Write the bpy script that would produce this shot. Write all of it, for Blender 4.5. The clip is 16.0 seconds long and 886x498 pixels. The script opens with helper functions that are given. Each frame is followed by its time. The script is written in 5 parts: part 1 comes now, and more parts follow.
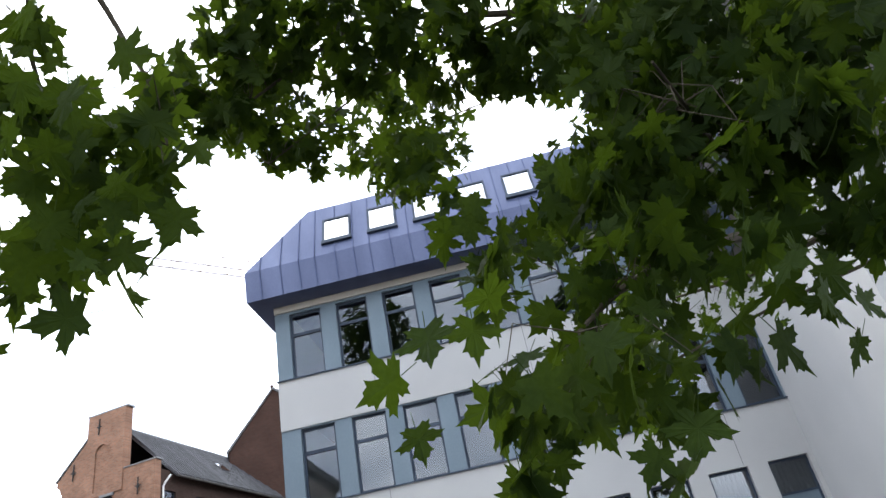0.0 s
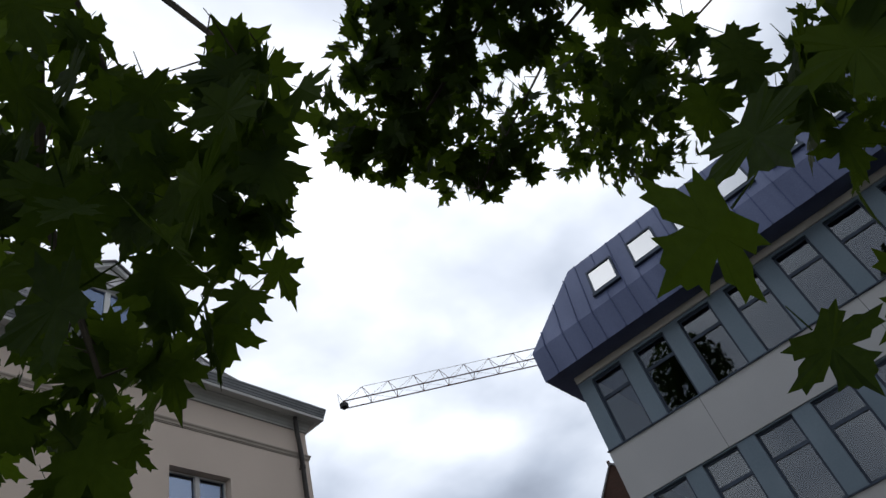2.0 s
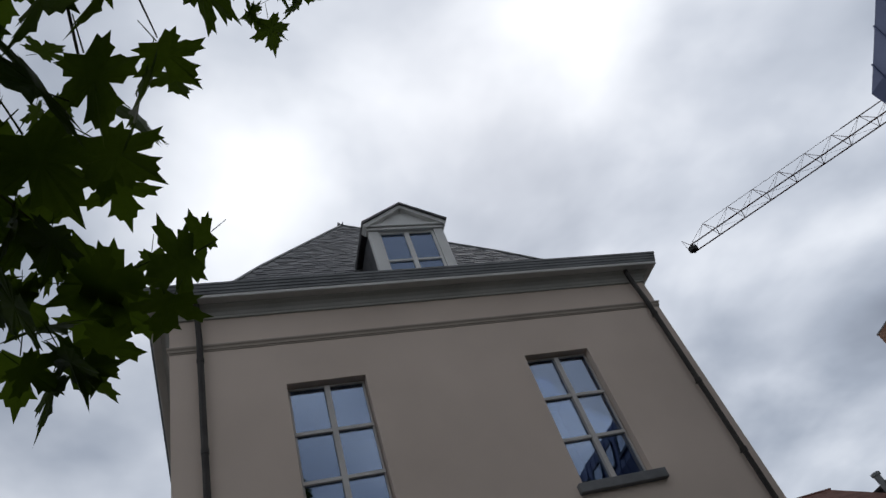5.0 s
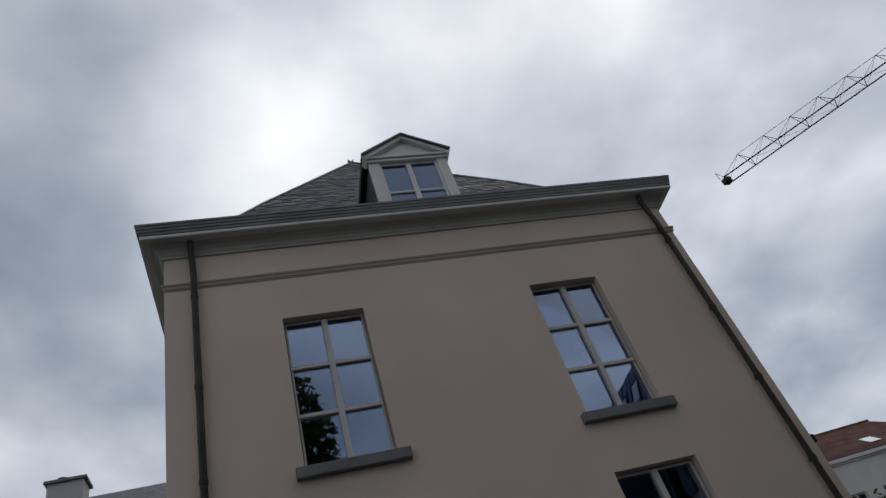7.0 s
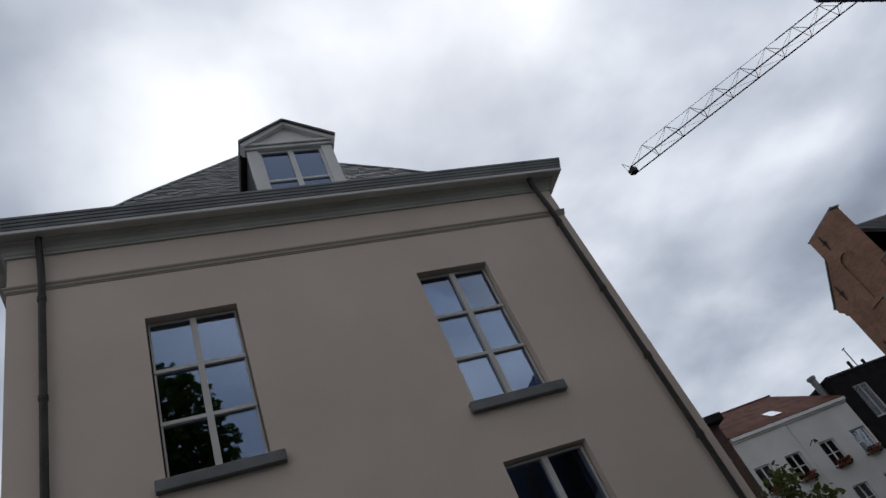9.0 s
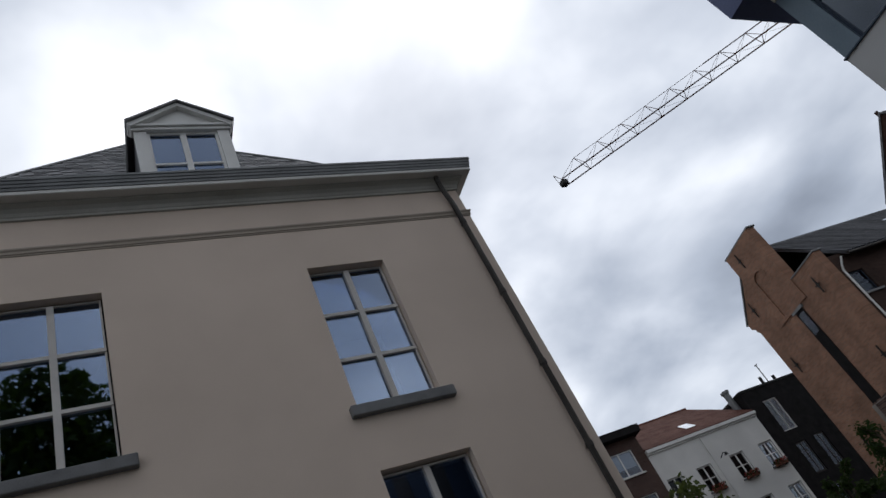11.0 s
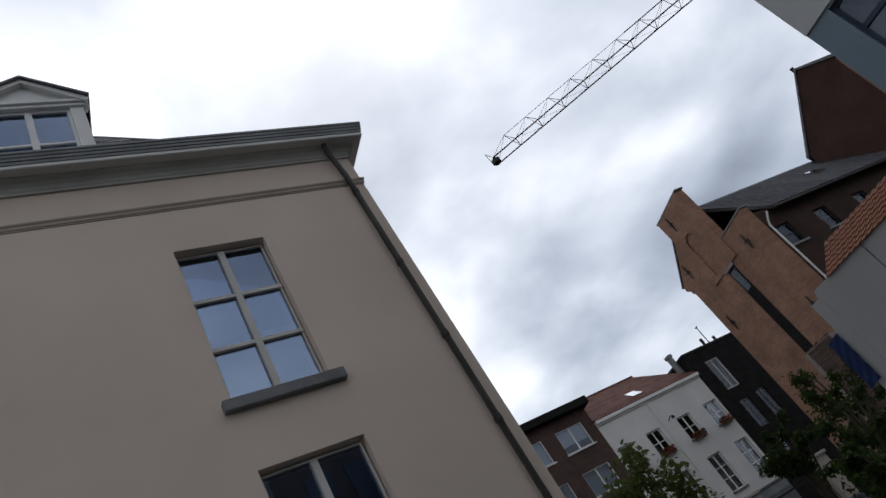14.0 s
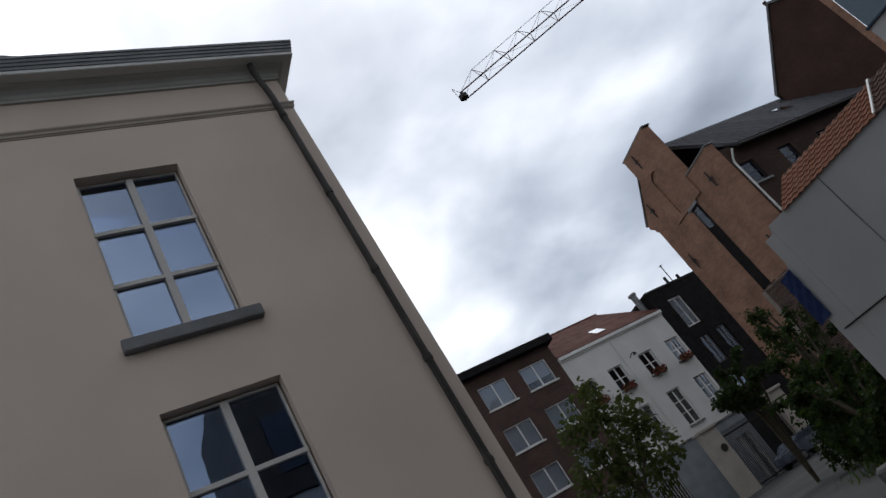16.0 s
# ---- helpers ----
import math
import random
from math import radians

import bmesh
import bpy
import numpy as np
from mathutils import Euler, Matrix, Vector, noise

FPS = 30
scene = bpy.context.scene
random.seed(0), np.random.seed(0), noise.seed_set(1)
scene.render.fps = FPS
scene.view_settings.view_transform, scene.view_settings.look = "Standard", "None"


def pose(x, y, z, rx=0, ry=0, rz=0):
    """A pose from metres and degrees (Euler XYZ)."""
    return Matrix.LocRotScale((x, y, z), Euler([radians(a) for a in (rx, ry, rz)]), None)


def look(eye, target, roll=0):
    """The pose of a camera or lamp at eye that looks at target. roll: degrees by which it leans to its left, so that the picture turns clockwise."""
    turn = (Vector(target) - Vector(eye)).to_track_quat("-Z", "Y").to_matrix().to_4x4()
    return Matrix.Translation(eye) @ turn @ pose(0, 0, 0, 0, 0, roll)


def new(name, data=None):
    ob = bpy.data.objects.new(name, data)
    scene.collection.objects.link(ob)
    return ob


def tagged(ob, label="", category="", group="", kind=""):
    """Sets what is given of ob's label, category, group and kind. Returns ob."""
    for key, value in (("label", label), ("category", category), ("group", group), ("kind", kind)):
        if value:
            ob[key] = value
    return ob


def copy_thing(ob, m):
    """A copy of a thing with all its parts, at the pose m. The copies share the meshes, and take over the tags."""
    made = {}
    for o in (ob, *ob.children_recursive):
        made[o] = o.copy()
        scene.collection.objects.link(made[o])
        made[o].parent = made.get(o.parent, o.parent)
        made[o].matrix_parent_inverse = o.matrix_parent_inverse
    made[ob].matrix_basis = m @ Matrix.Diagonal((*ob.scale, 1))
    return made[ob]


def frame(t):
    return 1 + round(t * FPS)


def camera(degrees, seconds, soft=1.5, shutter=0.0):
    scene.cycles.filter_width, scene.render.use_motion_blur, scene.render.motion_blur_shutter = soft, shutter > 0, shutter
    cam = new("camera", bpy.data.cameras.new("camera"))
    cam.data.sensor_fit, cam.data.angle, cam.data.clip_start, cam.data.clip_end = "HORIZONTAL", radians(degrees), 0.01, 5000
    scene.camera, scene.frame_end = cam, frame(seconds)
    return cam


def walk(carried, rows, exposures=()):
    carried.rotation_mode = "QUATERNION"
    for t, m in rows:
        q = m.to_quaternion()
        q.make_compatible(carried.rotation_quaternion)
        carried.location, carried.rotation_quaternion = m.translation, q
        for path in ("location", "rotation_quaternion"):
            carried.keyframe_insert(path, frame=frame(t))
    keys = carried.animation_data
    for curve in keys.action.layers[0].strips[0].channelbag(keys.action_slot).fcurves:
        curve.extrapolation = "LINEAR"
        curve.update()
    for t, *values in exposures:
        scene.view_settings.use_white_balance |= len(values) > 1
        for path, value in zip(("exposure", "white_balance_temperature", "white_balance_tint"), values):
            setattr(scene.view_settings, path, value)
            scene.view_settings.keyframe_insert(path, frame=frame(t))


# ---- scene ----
cam = camera(65.0, 16.0)

PATH = [
    (0, (-7.317, -9.85, 1.109), (-5.602, -9.745, 2.134), -12.0),
    (0.5, (-7.095, -9.843, 1.165), (-5.455, -9.624, 2.288), -12.7),
    (1, (-6.763, -9.702, 1.177), (-5.155, -9.399, 2.327), -14.5),
    (1.5, (-6.53, -9.586, 1.221), (-5.011, -9.244, 2.476), -19.5),
    (2, (-6.273, -9.55, 1.304), (-4.961, -8.881, 2.657), -20.7),
    (2.5, (-6.158, -9.613, 1.317), (-5.005, -8.602, 2.601), -20.8),
    (3, (-6.026, -9.466, 1.347), (-4.992, -8.343, 2.639), -19.3),
    (3.5, (-5.84, -9.333, 1.43), (-4.874, -8.246, 2.803), -21.7),
    (4, (-5.712, -9.297, 1.375), (-4.775, -8.202, 2.762), -27.7),
    (4.5, (-5.443, -9.166, 1.393), (-4.697, -7.942, 2.788), -24.1),
    (7, (-4.503, -8.66, 1.345), (-3.958, -7.221, 2.622), -20.2),
    (7.5, (-4.374, -8.522, 1.334), (-3.839, -7.042, 2.568), -20.8),
    (8, (-4.2, -8.386, 1.371), (-3.651, -6.945, 2.645), -23.0),
    (8.5, (-4.03, -8.306, 1.346), (-3.346, -6.871, 2.56), -26.6),
    (9, (-3.763, -8.247, 1.358), (-3.012, -6.839, 2.563), -26.7),
    (9.5, (-3.593, -8.217, 1.354), (-2.734, -6.844, 2.527), -28.1),
    (12, (-2.541, -7.609, 1.301), (-1.583, -6.285, 2.455), -26.0),
    (12.5, (-2.369, -7.439, 1.316), (-1.335, -6.2, 2.497), -26.2),
    (13, (-2.241, -7.36, 1.286), (-1.1, -6.168, 2.416), -30.8),
    (13.5, (-2.059, -7.3, 1.274), (-1.02, -6.024, 2.411), -32.3),
    (14, (-1.828, -7.27, 1.282), (-0.788, -5.936, 2.349), -34.4),
    (14.5, (-1.652, -7.172, 1.266), (-0.575, -5.811, 2.26), -34.8),
    (15, (-1.418, -7.055, 1.283), (-0.317, -5.688, 2.242), -32.8),
    (15.5, (-1.262, -7.013, 1.247), (-0.093, -5.657, 2.137), -34.7),
    (16, (-1.047, -6.887, 1.268), (0.023, -5.46, 2.172), -33.7),
]
EXPOSURES = [(0, 2.25), (0.8, 2.1), (1.4, 1.62), (2.0, 0.3), (2.5, -0.05), (3.0, -0.15), (3.5, -0.2), (4.5, -0.22), (7.0, -0.4), (9.5, -0.15), (12.0, 0.0), (16.0, 0.05)]
walk(cam, [(t, look(eye, target, roll)) for t, eye, target, roll in PATH], EXPOSURES)

# ---------------------------------------------------------------- light
world = bpy.data.worlds.new("overcast_sky")
scene.world = world
world.use_nodes = True
wn, wl = world.node_tree.nodes, world.node_tree.links
wn.clear()


def wnode(kind, **props):
    n = wn.new(kind)
    for key, value in props.items():
        if key == "operation":
            n.operation = value
        elif key == "data_type":
            n.data_type = value
    return n


sky = wn.new("ShaderNodeTexSky")
sky.sky_type = "NISHITA"
sky.sun_disc = False
sky.sun_elevation = radians(52)
sky.sun_rotation = radians(39)
coord = wn.new("ShaderNodeTexCoord")
sep = wn.new("ShaderNodeSeparateXYZ")
wl.new(coord.outputs["Generated"], sep.inputs[0])
zc = wnode("ShaderNodeMath", operation="MAXIMUM")
wl.new(sep.outputs["Z"], zc.inputs[0])
zc.inputs[1].default_value = 0.0
za = wnode("ShaderNodeMath", operation="ADD")
wl.new(zc.outputs[0], za.inputs[0])
za.inputs[1].default_value = 0.35
dx = wnode("ShaderNodeMath", operation="DIVIDE")
dy = wnode("ShaderNodeMath", operation="DIVIDE")
wl.new(sep.outputs["X"], dx.inputs[0]), wl.new(za.outputs[0], dx.inputs[1])
wl.new(sep.outputs["Y"], dy.inputs[0]), wl.new(za.outputs[0], dy.inputs[1])
comb = wn.new("ShaderNodeCombineXYZ")
wl.new(dx.outputs[0], comb.inputs[0]), wl.new(dy.outputs[0], comb.inputs[1])
big = wn.new("ShaderNodeTexNoise")
big.inputs["Scale"].default_value = 2.5
big.inputs["Detail"].default_value = 5.0
big.inputs["Roughness"].default_value = 0.46
big.inputs["Distortion"].default_value = 0.15
wl.new(comb.outputs[0], big.inputs["Vector"])
ramp = wn.new("ShaderNodeValToRGB")
ramp.color_ramp.elements[0].position, ramp.color_ramp.elements[0].color = 0.36, (0.42, 0.47, 0.56, 1)
ramp.color_ramp.elements[1].position, ramp.color_ramp.elements[1].color = 0.64, (0.98, 1.02, 1.09, 1)
low_stop = ramp.color_ramp.elements.new(0.2)
low_stop.color = (0.22, 0.25, 0.31, 1)
mid = ramp.color_ramp.elements.new(0.5)
mid.color = (0.66, 0.71, 0.80, 1)
thinnest = ramp.color_ramp.elements.new(0.8)
thinnest.color = (1.32, 1.35, 1.4, 1)
# brighter veil round the hidden sun
sunway = wn.new("ShaderNodeCombineXYZ")
SUN_WAY = Vector((0.42, 0.52, 0.74)).normalized()
for k in range(3):
    sunway.inputs[k].default_value = SUN_WAY[k]
dot = wn.new("ShaderNodeVectorMath")
dot.operation = "DOT_PRODUCT"
wl.new(coord.outputs["Generated"], dot.inputs[0]), wl.new(sunway.outputs[0], dot.inputs[1])
veil = wn.new("ShaderNodeMapRange")
veil.inputs["From Min"].default_value = 0.6
veil.inputs["From Max"].default_value = 1.0
veil.inputs["To Min"].default_value = 0.92
veil.inputs["To Max"].default_value = 1.16
wl.new(dot.outputs["Value"], veil.inputs["Value"])
# thin and heavy cloud: direction, reach in degrees, thinner (+) or heavier (-)
CLOUDS = [((0.02, 0.62, 0.78), 13, 0.15), ((0.45, 0.54, 0.71), 24, 0.08), ((0.62, 0.36, 0.69), 22, 0.05), ((0.51, 0.76, 0.41), 13, 0.10),
          ((0.69, 0.67, 0.24), 9, 0.10), ((0.72, 0.56, 0.40), 21, -0.11), ((-0.22, 0.66, 0.71), 19, -0.09), ((0.64, 0.60, 0.50), 15, -0.05)]
ragged = wn.new("ShaderNodeTexNoise")
ragged.inputs["Scale"].default_value, ragged.inputs["Detail"].default_value = 3.4, 5.0
wl.new(comb.outputs[0], ragged.inputs["Vector"])
off = wn.new("ShaderNodeVectorMath")
off.operation = "MULTIPLY_ADD"
off.inputs[1].default_value = (0.3, 0.3, 0.3)
wl.new(ragged.outputs["Color"], off.inputs[0]), wl.new(coord.outputs["Generated"], off.inputs[2])
shifted = wn.new("ShaderNodeVectorMath")
shifted.operation = "ADD"
shifted.inputs[1].default_value = (-0.15, -0.15, -0.15)
wl.new(off.outputs[0], shifted.inputs[0])
unit = wn.new("ShaderNodeVectorMath")
unit.operation = "NORMALIZE"
wl.new(shifted.outputs[0], unit.inputs[0])
cover = wnode("ShaderNodeMath", operation="MULTIPLY_ADD")
wl.new(big.outputs["Fac"], cover.inputs[0])
cover.inputs[1].default_value, cover.inputs[2].default_value = 1.0, 0.005
for way, reach, amount in CLOUDS:
    d = wn.new("ShaderNodeVectorMath")
    d.operation = "DOT_PRODUCT"
    d.inputs[1].default_value = Vector(way).normalized()
    wl.new(unit.outputs[0], d.inputs[0])
    r = wn.new("ShaderNodeMapRange")
    r.interpolation_type = "SMOOTHSTEP"
    r.inputs["From Min"].default_value, r.inputs["To Max"].default_value = math.cos(radians(reach)), amount
    wl.new(d.outputs["Value"], r.inputs["Value"])
    total = wnode("ShaderNodeMath", operation="ADD")
    wl.new(cover.outputs[0], total.inputs[0]), wl.new(r.outputs[0], total.inputs[1])
    cover = total
wl.new(cover.outputs[0], ramp.inputs[0])
scaled = wn.new("ShaderNodeVectorMath")
scaled.operation = "SCALE"
wl.new(ramp.outputs[0], scaled.inputs[0]), wl.new(veil.outputs[0], scaled.inputs["Scale"])
mix = wn.new("ShaderNodeMixRGB")
mix.inputs[0].default_value = 0.9
dim = wn.new("ShaderNodeVectorMath")
dim.operation = "SCALE"
dim.inputs["Scale"].default_value = 0.1
wl.new(sky.outputs[0], dim.inputs[0])
wl.new(dim.outputs[0], mix.inputs[1]), wl.new(scaled.outputs[0], mix.inputs[2])
back = wn.new("ShaderNodeBackground")
back.inputs["Strength"].default_value = 1.0
wl.new(mix.outputs[0], back.inputs[0])
wout = wn.new("ShaderNodeOutputWorld")
wl.new(back.outputs[0], wout.inputs[0])

sun_data = bpy.data.lights.new("sun", "SUN")
sun_data.energy, sun_data.angle, sun_data.color = 0.6, radians(25), (1.0, 0.97, 0.92)
sun = new("sun", sun_data)
sun.matrix_world = look((0, 0, 40), Vector((0, 0, 40)) - SUN_WAY * 10)


# ---------------------------------------------------------------- materials
def material(name, colour, rough=0.7, metal=0.0, spec=0.4):
    m = bpy.data.materials.new(name)
    m.use_nodes = True
    b = m.node_tree.nodes["Principled BSDF"]
    b.inputs["Base Color"].default_value = (*colour, 1)
    b.inputs["Roughness"].default_value = rough
    b.inputs["Metallic"].default_value = metal
    b.inputs["Specular IOR Level"].default_value = spec
    return m


def varied(name, dark, light, rough=0.8, metal=0.0, fine=40.0, coarse=0.8, bump=0.3, depth=0.01, spec=0.3, stretch=(1, 1, 1), per_piece=0.0, detail=6.0):
    """A surface that varies at two scales between two colours, with a fine relief."""
    m = material(name, light, rough, metal, spec)
    n, l = m.node_tree.nodes, m.node_tree.links
    b = n["Principled BSDF"]
    tc = n.new("ShaderNodeTexCoord")
    mp = n.new("ShaderNodeMapping")
    mp.inputs["Scale"].default_value = stretch
    l.new(tc.outputs["Object"], mp.inputs[0])
    n1, n2 = n.new("ShaderNodeTexNoise"), n.new("ShaderNodeTexNoise")
    n1.inputs["Scale"].default_value, n1.inputs["Detail"].default_value = coarse, detail
    n2.inputs["Scale"].default_value, n2.inputs["Detail"].default_value = fine, 4.0
    l.new(mp.outputs[0], n1.inputs["Vector"]), l.new(tc.outputs["Object"], n2.inputs["Vector"])
    add = n.new("ShaderNodeMath")
    add.operation = "MULTIPLY_ADD"
    l.new(n2.outputs["Fac"], add.inputs[0])
    add.inputs[1].default_value = 0.45
    l.new(n1.outputs["Fac"], add.inputs[2])
    mr = n.new("ShaderNodeMapRange")
    mr.inputs["From Min"].default_value, mr.inputs["From Max"].default_value = 0.45, 1.0
    l.new(add.outputs[0], mr.inputs["Value"])
    last = mr.outputs[0]
    if per_piece:
        info = n.new("ShaderNodeObjectInfo")
        geo = n.new("ShaderNodeNewGeometry")
        s = n.new("ShaderNodeMath")
        s.operation = "ADD"
        l.new(info.outputs["Random"], s.inputs[0]), l.new(geo.outputs["Random Per Island"], s.inputs[1])
        fr = n.new("ShaderNodeMath")
        fr.operation = "FRACT"
        l.new(s.outputs[0], fr.inputs[0])
        mm = n.new("ShaderNodeMapRange")
        mm.inputs["To Min"].default_value, mm.inputs["To Max"].default_value = -per_piece, per_piece
        l.new(fr.outputs[0], mm.inputs["Value"])
        a2 = n.new("ShaderNodeMath")
        a2.operation = "ADD"
        a2.use_clamp = True
        l.new(last, a2.inputs[0]), l.new(mm.outputs[0], a2.inputs[1])
        last = a2.outputs[0]
    mx = n.new("ShaderNodeMixRGB")
    mx.inputs[1].default_value, mx.inputs[2].default_value = (*dark, 1), (*light, 1)
    l.new(last, mx.inputs[0])
    l.new(mx.outputs[0], b.inputs["Base Color"])
    rr = n.new("ShaderNodeMapRange")
    rr.inputs["To Min"].default_value, rr.inputs["To Max"].default_value = min(1, rough + 0.1), max(0.05, rough - 0.1)
    l.new(last, rr.inputs["Value"]), l.new(rr.outputs[0], b.inputs["Roughness"])
    if bump:
        bp = n.new("ShaderNodeBump")
        bp.inputs["Strength"].default_value, bp.inputs["Distance"].default_value = bump, depth
        l.new(n2.outputs["Fac"], bp.inputs["Height"]), l.new(bp.outputs[0], b.inputs["Normal"])
    return m


def brickwork(name, c1, c2, mortar, axis="y", scale=1.0):
    """Running-bond brick, 21 x 6.5 cm, in the plane of the given level axis and z."""
    m = material(name, c1, 0.9, 0, 0.2)
    n, l = m.node_tree.nodes, m.node_tree.links
    b = n["Principled BSDF"]
    tc, sp, cb = n.new("ShaderNodeTexCoord"), n.new("ShaderNodeSeparateXYZ"), n.new("ShaderNodeCombineXYZ")
    l.new(tc.outputs["Object"], sp.inputs[0])
    l.new(sp.outputs[axis.upper()], cb.inputs[0]), l.new(sp.outputs["Z"], cb.inputs[1])
    br = n.new("ShaderNodeTexBrick")
    br.inputs["Scale"].default_value = 1.0
    br.inputs["Brick Width"].default_value, br.inputs["Row Height"].default_value = 0.22 * scale, 0.075 * scale
    br.inputs["Mortar Size"].default_value, br.inputs["Mortar Smooth"].default_value = 0.008 * scale, 0.3
    br.inputs["Color1"].default_value, br.inputs["Color2"].default_value, br.inputs["Mortar"].default_value = (*c1, 1), (*c2, 1), (*mortar, 1)
    l.new(cb.outputs[0], br.inputs["Vector"])
    n1 = n.new("ShaderNodeTexNoise")
    n1.inputs["Scale"].default_value, n1.inputs["Detail"].default_value = 0.7, 7.0
    l.new(tc.outputs["Object"], n1.inputs["Vector"])
    mr = n.new("ShaderNodeMapRange")
    mr.inputs["From Min"].default_value, mr.inputs["From Max"].default_value = 0.3, 0.7
    mr.inputs["To Min"].default_value, mr.inputs["To Max"].default_value = 0.74, 1.14
    l.new(n1.outputs["Fac"], mr.inputs["Value"])
    sc = n.new("ShaderNodeVectorMath")
    sc.operation = "SCALE"
    l.new(br.outputs["Color"], sc.inputs[0]), l.new(mr.outputs[0], sc.inputs["Scale"])
    l.new(sc.outputs[0], b.inputs["Base Color"])
    bp = n.new("ShaderNodeBump")
    bp.inputs["Strength"].default_value, bp.inputs["Distance"].default_value = 0.5, 0.01
    bp.invert = True
    l.new(br.outputs["Fac"], bp.inputs["Height"]), l.new(bp.outputs[0], b.inputs["Normal"])
    return m


def glass(name, tint, mirror, base):
    """Coated window glass: part mirror, part see-through, slightly uneven."""
    m = bpy.data.materials.new(name)
    m.use_nodes = True
    n, l = m.node_tree.nodes, m.node_tree.links
    n.clear()
    out, mixn, gl, tr, fr = (n.new(k) for k in ("ShaderNodeOutputMaterial", "ShaderNodeMixShader", "ShaderNodeBsdfGlossy", "ShaderNodeBsdfTransparent", "ShaderNodeFresnel"))
    gl.inputs["Color"].default_value, gl.inputs["Roughness"].default_value = (*mirror, 1), 0.01
    tr.inputs["Color"].default_value = (*tint, 1)
    fr.inputs["IOR"].default_value = 1.5
    ad = n.new("ShaderNodeMath")
    ad.operation, ad.use_clamp = "ADD", True
    ad.inputs[1].default_value = base
    l.new(fr.outputs[0], ad.inputs[0]), l.new(ad.outputs[0], mixn.inputs[0])
    tc, nz, bp = n.new("ShaderNodeTexCoord"), n.new("ShaderNodeTexNoise"), n.new("ShaderNodeBump")
    nz.inputs["Scale"].default_value = 1.3
    bp.inputs["Strength"].default_value, bp.inputs["Distance"].default_value = 0.12, 0.01
    l.new(tc.outputs["Object"], nz.inputs["Vector"]), l.new(nz.outputs["Fac"], bp.inputs["Height"]), l.new(bp.outputs[0], gl.inputs["Normal"])
    l.new(tr.outputs[0], mixn.inputs[1]), l.new(gl.outputs[0], mixn.inputs[2]), l.new(mixn.outputs[0], out.inputs[0])
    return m


def leafy(name, dark, light, through_colour, rough=0.5, spec=0.35):
    """Leaf: two greens that differ from leaf to leaf, half see-through to light."""
    m = varied(name, dark, light, rough, 0, 60, 6, 0.2, 0.004, spec, per_piece=0.45)
    n, l = m.node_tree.nodes, m.node_tree.links
    out, b = n["Material Output"], n["Principled BSDF"]
    tl, mx = n.new("ShaderNodeBsdfTranslucent"), n.new("ShaderNodeMixShader")
    tl.inputs["Color"].default_value = (*through_colour, 1)
    mx.inputs[0].default_value = 0.33
    l.new(b.outputs[0], mx.inputs[1]), l.new(tl.outputs[0], mx.inputs[2]), l.new(mx.outputs[0], out.inputs[0])
    return m


